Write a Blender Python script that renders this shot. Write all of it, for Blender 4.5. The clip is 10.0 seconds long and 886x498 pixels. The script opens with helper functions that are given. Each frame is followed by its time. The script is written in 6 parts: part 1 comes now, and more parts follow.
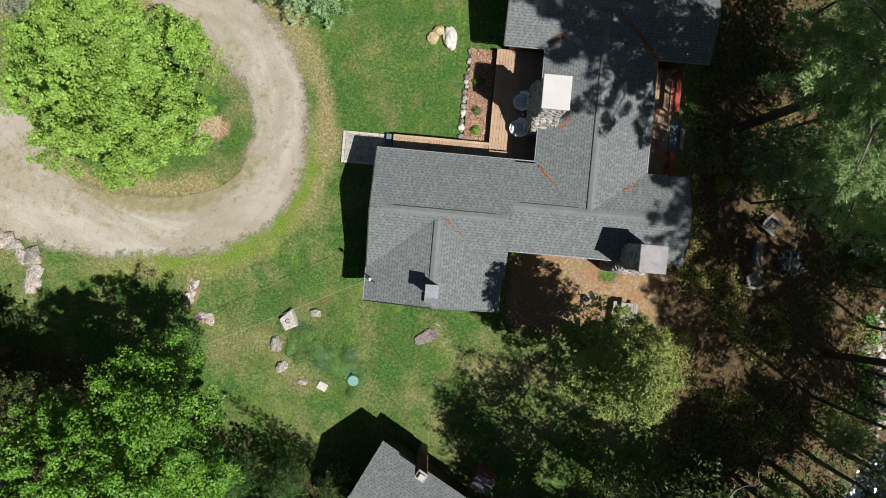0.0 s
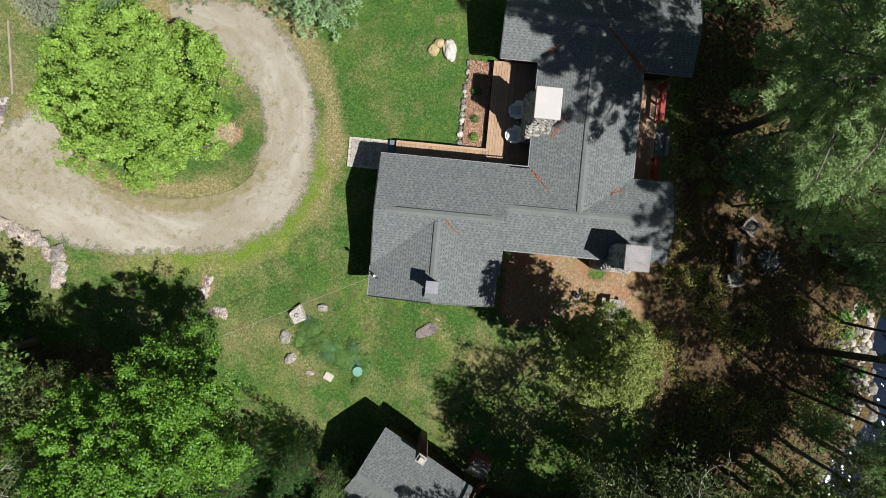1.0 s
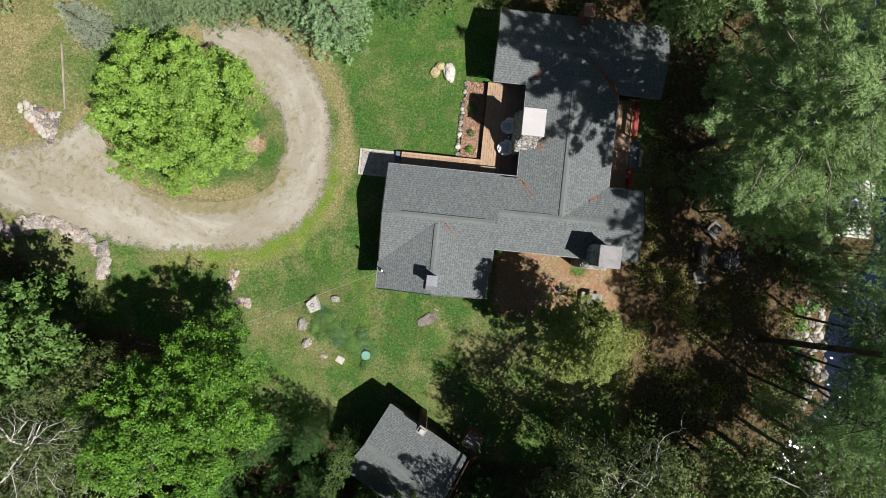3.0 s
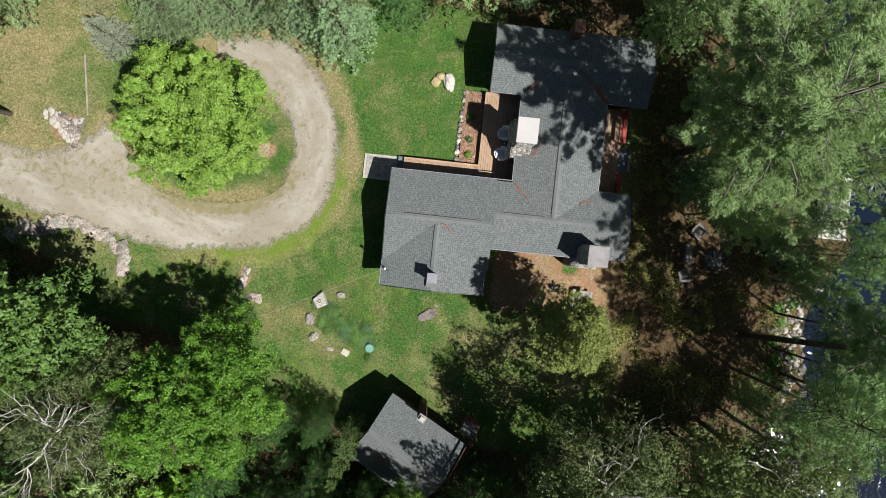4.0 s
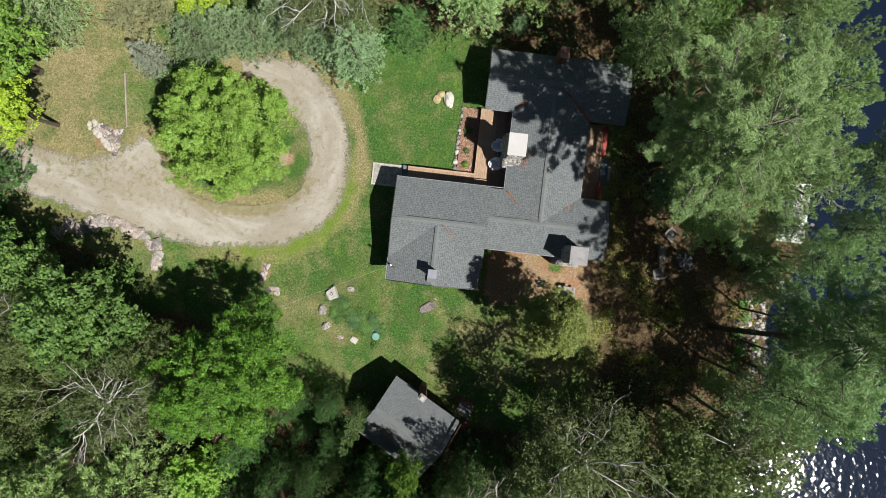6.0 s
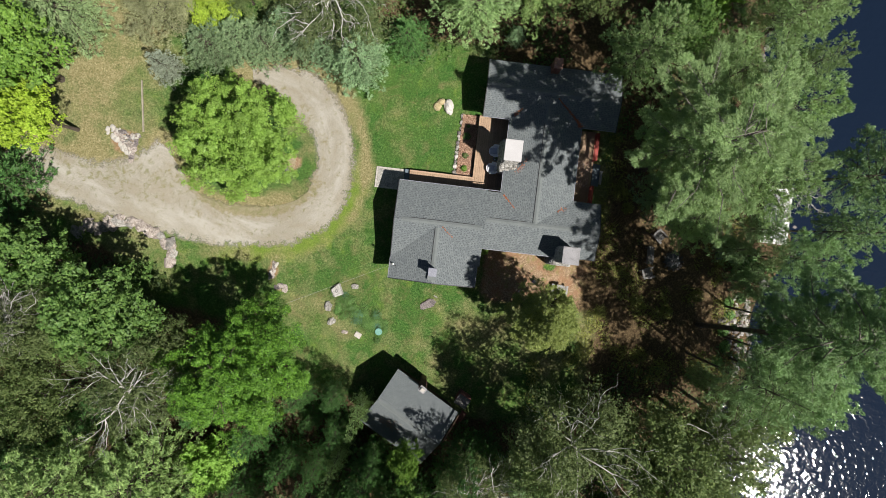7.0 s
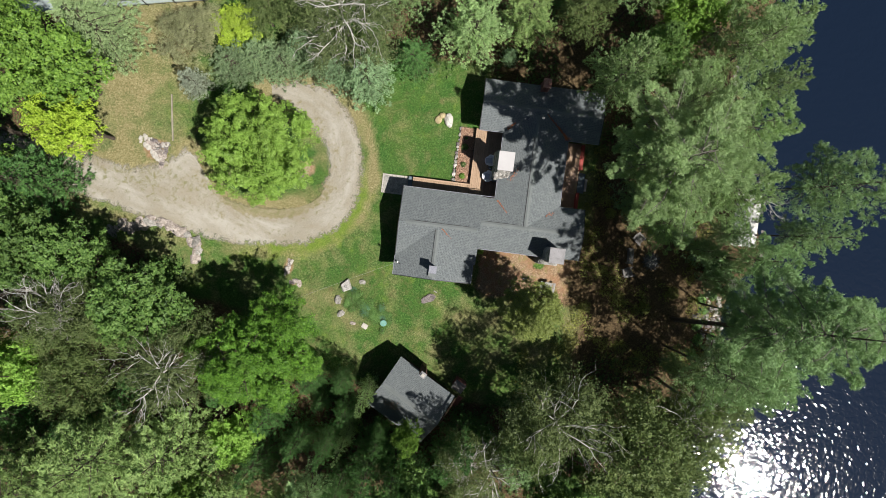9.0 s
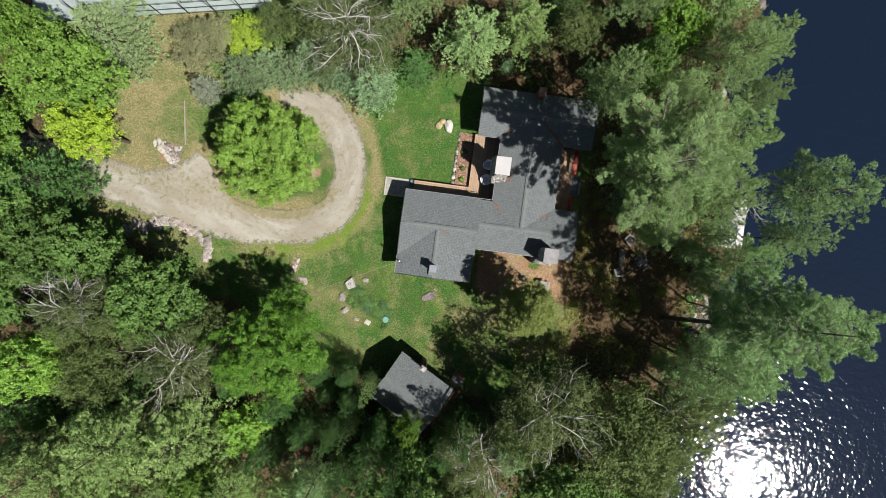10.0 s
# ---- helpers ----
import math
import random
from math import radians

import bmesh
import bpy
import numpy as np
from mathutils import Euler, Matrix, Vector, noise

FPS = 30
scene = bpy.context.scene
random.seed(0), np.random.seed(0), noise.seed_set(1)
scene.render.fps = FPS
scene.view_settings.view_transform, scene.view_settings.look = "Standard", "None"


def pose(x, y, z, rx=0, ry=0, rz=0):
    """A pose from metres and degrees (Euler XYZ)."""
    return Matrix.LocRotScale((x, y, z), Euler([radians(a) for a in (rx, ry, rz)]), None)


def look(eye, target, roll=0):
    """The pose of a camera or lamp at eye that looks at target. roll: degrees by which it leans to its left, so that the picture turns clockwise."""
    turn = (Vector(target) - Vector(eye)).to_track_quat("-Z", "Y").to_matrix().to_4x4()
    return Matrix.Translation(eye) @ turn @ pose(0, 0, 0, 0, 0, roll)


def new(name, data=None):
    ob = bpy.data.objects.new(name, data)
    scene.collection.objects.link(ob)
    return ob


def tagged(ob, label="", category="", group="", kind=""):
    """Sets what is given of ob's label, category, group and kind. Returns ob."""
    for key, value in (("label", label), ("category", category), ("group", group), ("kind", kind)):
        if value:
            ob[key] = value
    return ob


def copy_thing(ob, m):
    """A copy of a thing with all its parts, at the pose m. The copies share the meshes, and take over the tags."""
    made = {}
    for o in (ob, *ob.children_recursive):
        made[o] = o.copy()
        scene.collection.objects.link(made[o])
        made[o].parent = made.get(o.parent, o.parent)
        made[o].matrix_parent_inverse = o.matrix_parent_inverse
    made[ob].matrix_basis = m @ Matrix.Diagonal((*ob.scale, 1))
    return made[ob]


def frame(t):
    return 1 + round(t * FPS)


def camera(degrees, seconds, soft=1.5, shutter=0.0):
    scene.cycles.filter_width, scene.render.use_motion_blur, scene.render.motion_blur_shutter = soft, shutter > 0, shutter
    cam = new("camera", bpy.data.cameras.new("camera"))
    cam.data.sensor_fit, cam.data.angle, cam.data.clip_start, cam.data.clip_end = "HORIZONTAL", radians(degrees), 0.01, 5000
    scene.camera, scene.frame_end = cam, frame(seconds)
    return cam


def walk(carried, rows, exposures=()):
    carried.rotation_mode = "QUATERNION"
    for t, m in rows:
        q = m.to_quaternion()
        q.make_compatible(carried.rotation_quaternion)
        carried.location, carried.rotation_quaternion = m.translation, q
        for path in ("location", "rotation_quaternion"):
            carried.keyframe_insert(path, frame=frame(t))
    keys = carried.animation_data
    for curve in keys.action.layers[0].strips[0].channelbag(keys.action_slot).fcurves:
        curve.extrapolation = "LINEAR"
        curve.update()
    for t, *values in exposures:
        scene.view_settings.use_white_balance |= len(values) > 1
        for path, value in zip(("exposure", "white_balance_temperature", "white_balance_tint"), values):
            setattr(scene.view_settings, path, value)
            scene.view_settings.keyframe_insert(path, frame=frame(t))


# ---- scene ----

# ---------------------------------------------------------------- camera
cam = camera(66.0, 10.0, 0.8)
# seconds, x, y, height, turn; the camera hangs level under an aircraft that climbs straight up
ROWS = [
    (0.0, 0.000, 0.000, 33.200, 5.150),
    (0.5, 0.000, 0.001, 34.265, 5.258),
    (1.0, 0.000, 0.002, 35.367, 5.366),
    (1.5, -0.002, 0.006, 36.509, 5.475),
    (2.0, -0.003, 0.010, 37.661, 5.585),
    (2.5, -0.006, 0.016, 38.838, 5.695),
    (4.0, -0.018, 0.042, 42.536, 6.031),
    (4.5, -0.022, 0.053, 43.793, 6.145),
    (5.0, -0.028, 0.066, 45.085, 6.259),
    (5.5, -0.034, 0.080, 46.347, 6.374),
    (7.0, -0.057, 0.129, 50.078, 6.723),
    (7.5, -0.066, 0.148, 51.358, 6.840),
    (8.0, -0.075, 0.169, 52.664, 6.959),
    (8.5, -0.085, 0.191, 53.980, 7.078),
    (9.0, -0.096, 0.214, 55.301, 7.198),
    (9.5, -0.107, 0.238, 56.598, 7.319),
    (10.0, -0.120, 0.265, 57.903, 7.440),
]
TILT, LEAN = -1.183, -0.724
walk(cam, [(t, pose(x, y, z, TILT, LEAN, turn)) for t, x, y, z, turn in ROWS], exposures=[(0.0, 0.45), (10.0, 0.45)])

# ---------------------------------------------------------------- world and sun
SUN_AZ, SUN_EL = 120.0, 59.5
world = bpy.data.worlds.new("sky")
scene.world = world
world.use_nodes = True
wn = world.node_tree.nodes
sky = wn.new("ShaderNodeTexSky")
sky.sky_type, sky.sun_disc = "NISHITA", False
sky.sun_elevation, sky.sun_rotation = radians(SUN_EL), radians(SUN_AZ)
wn["Background"].inputs["Strength"].default_value = 0.031
world.node_tree.links.new(sky.outputs["Color"], wn["Background"].inputs["Color"])
sun_data = bpy.data.lights.new("sun", "SUN")
sun_data.energy, sun_data.angle, sun_data.color = 5.0, radians(0.53), (1.0, 0.96, 0.9)
sun = new("sun", sun_data)
az, el = radians(SUN_AZ), radians(SUN_EL)
SUN_DIR = Vector((math.sin(az) * math.cos(el), math.cos(az) * math.cos(el), math.sin(el)))
sun.matrix_world = look(SUN_DIR * 80, (0, 0, 0))


# ---------------------------------------------------------------- materials
def material(name):
    m = bpy.data.materials.new(name)
    m.use_nodes = True
    nt = m.node_tree
    return m, nt, nt.nodes["Principled BSDF"]


def link(nt, a, b):
    nt.links.new(a, b)


def place_out(nt):
    return nt.nodes.new("ShaderNodeNewGeometry").outputs["Position"]


def noise_out(nt, vec, scale, detail=4.0, rough=0.55, distortion=0.0):
    n = nt.nodes.new("ShaderNodeTexNoise")
    n.inputs["Scale"].default_value, n.inputs["Detail"].default_value = scale, detail
    n.inputs["Roughness"].default_value, n.inputs["Distortion"].default_value = rough, distortion
    link(nt, vec, n.inputs["Vector"])
    return n.outputs["Fac"]


def ramp_out(nt, fac, *stops):
    r = nt.nodes.new("ShaderNodeValToRGB")
    els = r.color_ramp.elements
    while len(els) < len(stops):
        els.new(0.5)
    for e, (p, c) in zip(els, stops):
        e.position, e.color = p, (*c, 1) if len(c) == 3 else tuple(c)
    link(nt, fac, r.inputs["Fac"])
    return r.outputs["Color"]


def mix_out(nt, fac, a, b, blend="MIX"):
    n = nt.nodes.new("ShaderNodeMix")
    n.data_type, n.blend_type = "RGBA", blend
    for sock, val in ((n.inputs["Factor"], fac), (n.inputs["A"], a), (n.inputs["B"], b)):
        if isinstance(val, bpy.types.NodeSocket):
            link(nt, val, sock)
        elif isinstance(val, (int, float)):
            sock.default_value = val
        else:
            sock.default_value = (*val, 1)
    return n.outputs["Result"]


def math_out(nt, op, a, b=0.0, clamp=False):
    n = nt.nodes.new("ShaderNodeMath")
    n.operation, n.use_clamp = op, clamp
    for sock, val in zip(n.inputs, (a, b)):
        if isinstance(val, bpy.types.NodeSocket):
            link(nt, val, sock)
        else:
            sock.default_value = val
    return n.outputs[0]


def bump_to(nt, bsdf, height, strength, distance):
    b = nt.nodes.new("ShaderNodeBump")
    b.inputs["Strength"].default_value, b.inputs["Distance"].default_value = strength, distance
    link(nt, height, b.inputs["Height"])
    link(nt, b.outputs["Normal"], bsdf.inputs["Normal"])


def surface(name, dark, light, coarse=1.2, fine=22.0, rough=0.8, relief=0.4, depth=0.01, stain=None, metal=0.0, vary=0.0):
    """A worn surface: fine grain between two tones, coarse drift, an optional stain, relief."""
    m, nt, b = material(name)
    p = place_out(nt)
    f = noise_out(nt, p, fine, 6)
    c = noise_out(nt, p, coarse, 3)
    tone = math_out(nt, "ADD", math_out(nt, "MULTIPLY", f, 0.6), math_out(nt, "MULTIPLY", c, 0.4))
    col = ramp_out(nt, tone, (0.36, dark), (0.64, light))
    if stain:
        s = noise_out(nt, p, coarse * 2.3, 5, 0.65, 0.6)
        col = mix_out(nt, ramp_out(nt, s, (0.52, (0, 0, 0)), (0.68, (1, 1, 1))), col, stain)
    if vary:
        rnd = nt.nodes.new("ShaderNodeObjectInfo").outputs["Random"]
        k = math_out(nt, "ADD", math_out(nt, "MULTIPLY", rnd, 2 * vary), 1 - vary)
        grey = nt.nodes.new("ShaderNodeCombineColor")
        for i in range(3):
            link(nt, k, grey.inputs[i])
        col = mix_out(nt, 1.0, col, grey.outputs["Color"], "MULTIPLY")
    link(nt, col, b.inputs["Base Color"])
    b.inputs["Roughness"].default_value, b.inputs["Metallic"].default_value = rough, metal
    bump_to(nt, b, f, relief, depth)
    return m


def leaf_material(name, dark, light, glow=0.3, rough=0.55, tint=0.2):
    """Leaves: tone differs from leaf to leaf and from tree to tree; some light passes through."""
    m, nt, b = material(name)
    geo = nt.nodes.new("ShaderNodeNewGeometry")
    rnd = geo.outputs["Random Per Island"]
    col = ramp_out(nt, rnd, (0.0, [a * 0.93 + b * 0.07 for a, b in zip(dark, light)]), (1.0, [a * 0.25 + b * 0.75 for a, b in zip(dark, light)]))
    patch = noise_out(nt, geo.outputs["Position"], 0.8, 2)
    k = math_out(nt, "ADD", math_out(nt, "MULTIPLY", patch, 0.9), 0.55)
    tree = nt.nodes.new("ShaderNodeObjectInfo").outputs["Random"]
    k = math_out(nt, "MULTIPLY", k, math_out(nt, "ADD", math_out(nt, "MULTIPLY", tree, 2 * tint), 1 - tint))
    grey = nt.nodes.new("ShaderNodeCombineColor")
    for i in range(3):
        link(nt, k, grey.inputs[i])
    col = mix_out(nt, 1.0, col, grey.outputs["Color"], "MULTIPLY")
    link(nt, col, b.inputs["Base Color"])
    b.inputs["Roughness"].default_value = rough
    b.inputs["Specular IOR Level"].default_value = 0.35
    tr = nt.nodes.new("ShaderNodeBsdfTranslucent")
    link(nt, mix_out(nt, 1.0, col, (1.0, 1.05, 0.5), "MULTIPLY"), tr.inputs["Color"])
    mx = nt.nodes.new("ShaderNodeMixShader")
    mx.inputs["Fac"].default_value = glow
    link(nt, b.outputs["BSDF"], mx.inputs[1])
    link(nt, tr.outputs["BSDF"], mx.inputs[2])
    link(nt, mx.outputs["Shader"], nt.nodes["Material Output"].inputs["Surface"])
    return m


def ground_material():
    """Lawn, dry grass and needle litter, mixed by the sheet's own cover map (red litter, green dry, blue bare soil)."""
    m, nt, b = material("ground_cover")
    p = place_out(nt)
    att = nt.nodes.new("ShaderNodeAttribute")
    att.attribute_name = "cover"
    sep = nt.nodes.new("ShaderNodeSeparateColor")
    link(nt, att.outputs["Color"], sep.inputs["Color"])
    fine = noise_out(nt, p, 7.0, 10, 0.78)
    blade = noise_out(nt, p, 34.0, 4, 0.7)
    wide = noise_out(nt, p, 0.35, 5, 0.65)
    mid = noise_out(nt, p, 1.1, 5, 0.65)
    grass = ramp_out(nt, fine, (0.34, (0.017, 0.044, 0.009)), (0.47, (0.038, 0.1, 0.019)), (0.56, (0.065, 0.14, 0.032)), (0.68, (0.13, 0.205, 0.065)))
    grass = mix_out(nt, math_out(nt, "MULTIPLY", ramp_out(nt, wide, (0.4, (0, 0, 0)), (0.62, (1, 1, 1))), 0.22), grass, (0.15, 0.19, 0.045))
    sunny = noise_out(nt, p, 0.75, 5, 0.68, 0.6)
    grass = mix_out(nt, math_out(nt, "MULTIPLY", ramp_out(nt, sunny, (0.54, (0, 0, 0)), (0.66, (1, 1, 1))), 0.3), grass, (0.14, 0.215, 0.035))
    worn = noise_out(nt, p, 0.62, 6, 0.72, 0.8)
    grass = mix_out(nt, math_out(nt, "MULTIPLY", ramp_out(nt, worn, (0.53, (0, 0, 0)), (0.67, (1, 1, 1))), 0.62), grass, (0.17, 0.142, 0.066))
    lush = noise_out(nt, p, 0.6, 4, 0.6, 0.5)
    grass = mix_out(nt, math_out(nt, "MULTIPLY", ramp_out(nt, lush, (0.48, (0, 0, 0)), (0.62, (1, 1, 1))), 0.4), grass, (0.03, 0.098, 0.015))
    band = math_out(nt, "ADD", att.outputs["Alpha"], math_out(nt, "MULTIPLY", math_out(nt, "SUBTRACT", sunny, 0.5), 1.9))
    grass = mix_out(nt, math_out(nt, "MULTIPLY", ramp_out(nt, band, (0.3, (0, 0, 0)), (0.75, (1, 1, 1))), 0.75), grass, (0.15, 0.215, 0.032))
    tips = noise_out(nt, p, 13.0, 4, 0.85)
    grain = ramp_out(nt, tips, (0.39, (0.3, 0.36, 0.28)), (0.5, (0.9, 0.9, 0.88)), (0.62, (1.95, 1.75, 2.0)))
    grass = mix_out(nt, 0.48, grass, grain, "MULTIPLY")
    dry = ramp_out(nt, fine, (0.36, (0.125, 0.115, 0.046)), (0.5, (0.218, 0.196, 0.092)), (0.66, (0.355, 0.315, 0.175)))
    litter = ramp_out(nt, math_out(nt, "ADD", math_out(nt, "MULTIPLY", fine, 0.6), math_out(nt, "MULTIPLY", blade, 0.4)),
                      (0.38, (0.023, 0.016, 0.009)), (0.5, (0.085, 0.058, 0.031)), (0.63, (0.23, 0.168, 0.09)))
    soil = ramp_out(nt, math_out(nt, "ADD", math_out(nt, "MULTIPLY", fine, 0.6), math_out(nt, "MULTIPLY", blade, 0.4)), (0.37, (0.1, 0.065, 0.04)), (0.5, (0.26, 0.18, 0.11)), (0.63, (0.5, 0.38, 0.26)))
    soil = mix_out(nt, math_out(nt, "MULTIPLY", ramp_out(nt, mid, (0.46, (0, 0, 0)), (0.6, (1, 1, 1))), 0.5), soil, (0.27, 0.13, 0.07))
    soil = mix_out(nt, math_out(nt, "MULTIPLY", ramp_out(nt, noise_out(nt, p, 1.7, 5, 0.7, 0.4), (0.52, (0, 0, 0)), (0.62, (1, 1, 1))), 0.6), soil, (0.2, 0.19, 0.065))

    def mask(chan, texture, soft=0.12, reach=0.7):
        v = math_out(nt, "ADD", chan, math_out(nt, "MULTIPLY", math_out(nt, "SUBTRACT", texture, 0.5), reach))
        return ramp_out(nt, v, (0.5 - soft, (0, 0, 0)), (0.5 + soft, (1, 1, 1)))

    patch = math_out(nt, "ADD", math_out(nt, "MULTIPLY", mid, 0.6), math_out(nt, "MULTIPLY", fine, 0.4))
    broad = math_out(nt, "ADD", math_out(nt, "MULTIPLY", noise_out(nt, p, 0.42, 5, 0.6), 0.86), math_out(nt, "MULTIPLY", fine, 0.14))
    dry = mix_out(nt, 0.45, dry, grain, "MULTIPLY")
    col = mix_out(nt, mask(sep.outputs["Green"], broad, 0.3, 2.0), grass, dry)
    col = mix_out(nt, mask(sep.outputs["Red"], patch, 0.12, 0.9), col, litter)
    col = mix_out(nt, mask(sep.outputs["Blue"], patch, 0.15, 0.9), col, soil)
    link(nt, col, b.inputs["Base Color"])
    b.inputs["Roughness"].default_value = 0.95
    b.inputs["Specular IOR Level"].default_value = 0.15
    bump_to(nt, b, math_out(nt, "ADD", fine, blade), 0.8, 0.04)
    return m


def gravel_material():
    """Packed pale gravel with wheel tracks along it, growth along the inner side and edges that fray into the lawn."""
    m, nt, b = material("gravel")
    p = place_out(nt)
    att = nt.nodes.new("ShaderNodeAttribute")
    att.attribute_name = "lane"
    sep = nt.nodes.new("ShaderNodeSeparateXYZ")
    link(nt, att.outputs["Vector"], sep.inputs[0])
    run, over, edge = sep.outputs
    flow = nt.nodes.new("ShaderNodeCombineXYZ")
    link(nt, math_out(nt, "MULTIPLY", run, 0.22), flow.inputs[0])
    link(nt, math_out(nt, "MULTIPLY", over, 1.6), flow.inputs[1])
    track = noise_out(nt, flow.outputs[0], 1.6, 6, 0.65, 0.3)
    fine = noise_out(nt, p, 22.0, 7, 0.8)
    mid = noise_out(nt, p, 2.6, 6, 0.68)
    wide = noise_out(nt, p, 0.55, 4, 0.6)
    col = ramp_out(nt, fine, (0.34, (0.195, 0.178, 0.145)), (0.5, (0.288, 0.264, 0.217)), (0.66, (0.392, 0.362, 0.302)))
    col = mix_out(nt, math_out(nt, "MULTIPLY", ramp_out(nt, track, (0.36, (1, 1, 1)), (0.5, (0, 0, 0))), 0.5), col, (0.42, 0.4, 0.36))
    col = mix_out(nt, math_out(nt, "MULTIPLY", ramp_out(nt, track, (0.5, (0, 0, 0)), (0.64, (1, 1, 1))), 0.5), col, (0.23, 0.195, 0.135))
    col = mix_out(nt, math_out(nt, "MULTIPLY", ramp_out(nt, mid, (0.54, (0, 0, 0)), (0.7, (1, 1, 1))), 0.4), col, (0.24, 0.2, 0.13))
    # growth: strongest towards the inner edge and a little down the middle
    inner = ramp_out(nt, over, (0.45, (0, 0, 0)), (0.75, (1, 1, 1)))
    spot = nt.nodes.new("ShaderNodeSeparateXYZ")
    link(nt, p, spot.inputs[0])
    bend = ramp_out(nt, math_out(nt, "MULTIPLY", spot.outputs[1], 0.1, True), (0.17, (1, 1, 1)), (0.34, (0.3, 0.3, 0.3)))
    side = ramp_out(nt, math_out(nt, "MULTIPLY", math_out(nt, "ADD", spot.outputs[0], 24.0), 0.1, True), (0.45, (0.25, 0.25, 0.25)), (0.65, (1, 1, 1)))
    inner = math_out(nt, "MULTIPLY", math_out(nt, "MULTIPLY", inner, bend), side)
    grown = math_out(nt, "ADD", math_out(nt, "MULTIPLY", inner, 1.0), math_out(nt, "MULTIPLY", math_out(nt, "SUBTRACT", mid, 0.5), 2.0))
    grown = math_out(nt, "ADD", grown, math_out(nt, "MULTIPLY", math_out(nt, "SUBTRACT", wide, 0.5), 1.1))
    grown = math_out(nt, "ADD", grown, math_out(nt, "MULTIPLY", math_out(nt, "SUBTRACT", fine, 0.5), 0.7))
    col = mix_out(nt, math_out(nt, "MULTIPLY", ramp_out(nt, grown, (0.3, (0, 0, 0)), (0.62, (1, 1, 1))), 0.75), col, ramp_out(nt, fine, (0.38, (0.12, 0.105, 0.05)), (0.62, (0.3, 0.255, 0.145))))
    tuft = noise_out(nt, p, 2.6, 6, 0.8, 0.5)
    lean = math_out(nt, "ADD", tuft, math_out(nt, "MULTIPLY", math_out(nt, "MULTIPLY", over, bend), 0.13))
    col = mix_out(nt, math_out(nt, "MULTIPLY", ramp_out(nt, lean, (0.58, (0, 0, 0)), (0.69, (1, 1, 1))), 0.62), col, (0.14, 0.145, 0.055))
    link(nt, col, b.inputs["Base Color"])
    b.inputs["Roughness"].default_value = 0.95
    b.inputs["Specular IOR Level"].default_value = 0.2
    bump_to(nt, b, fine, 0.7, 0.025)
    wild = math_out(nt, "ADD", math_out(nt, "MULTIPLY", math_out(nt, "SUBTRACT", mid, 0.5), 1.5), math_out(nt, "MULTIPLY", math_out(nt, "SUBTRACT", wide, 0.5), 1.5))
    wild = math_out(nt, "ADD", wild, math_out(nt, "MULTIPLY", math_out(nt, "SUBTRACT", fine, 0.5), 1.0))
    fray = math_out(nt, "ADD", edge, math_out(nt, "MULTIPLY", wild, math_out(nt, "MULTIPLY", edge, 1.3, True)))
    gone = nt.nodes.new("ShaderNodeBsdfTransparent")
    mx = nt.nodes.new("ShaderNodeMixShader")
    link(nt, ramp_out(nt, math_out(nt, "MULTIPLY", fray, 0.5), (0.34, (0, 0, 0)), (0.56, (1, 1, 1))), mx.inputs[0])
    link(nt, gone.outputs[0], mx.inputs[1])
    link(nt, b.outputs["BSDF"], mx.inputs[2])
    link(nt, mx.outputs[0], nt.nodes["Material Output"].inputs["Surface"])
    return m


def water_material():
    m, nt, b = material("lake_water")
    p = place_out(nt)
    b.inputs["Base Color"].default_value = (0.006, 0.012, 0.026, 1)
    b.inputs["Roughness"].default_value = 0.05
    b.inputs["IOR"].default_value = 1.333
    bump_to(nt, b, math_out(nt, "ADD", noise_out(nt, p, 2.0, 1, 0.35, 0.7), math_out(nt, "MULTIPLY", noise_out(nt, p, 0.7, 0, 0.5), 0.6)), 1.0, 0.03)
    return m


def shingle_material(name, objects=False):
    m, nt, b = material(name)
    geo = nt.nodes.new("ShaderNodeNewGeometry")
    p = geo.outputs["Position"]
    rnd = nt.nodes.new("ShaderNodeObjectInfo").outputs["Random"] if objects else geo.outputs["Random Per Island"]
    col = ramp_out(nt, rnd, (0.0, (0.11, 0.123, 0.13)), (0.3, (0.135, 0.15, 0.156)), (0.7, (0.148, 0.164, 0.168)), (1.0, (0.17, 0.187, 0.188)))
    grit = noise_out(nt, p, 60.0, 4, 0.7)
    streak = noise_out(nt, p, 0.9, 4, 0.6, 0.4)
    col = mix_out(nt, 0.5, col, ramp_out(nt, grit, (0.3, (0.55, 0.55, 0.55)), (0.7, (1.25, 1.25, 1.25))), "MULTIPLY")
    col = mix_out(nt, math_out(nt, "MULTIPLY", ramp_out(nt, streak, (0.5, (0, 0, 0)), (0.7, (1, 1, 1))), 0.3), col, (0.175, 0.19, 0.185))
    link(nt, col, b.inputs["Base Color"])
    b.inputs["Roughness"].default_value = 0.85
    b.inputs["Specular IOR Level"].default_value = 0.25
    bump_to(nt, b, grit, 0.4, 0.004)
    return m


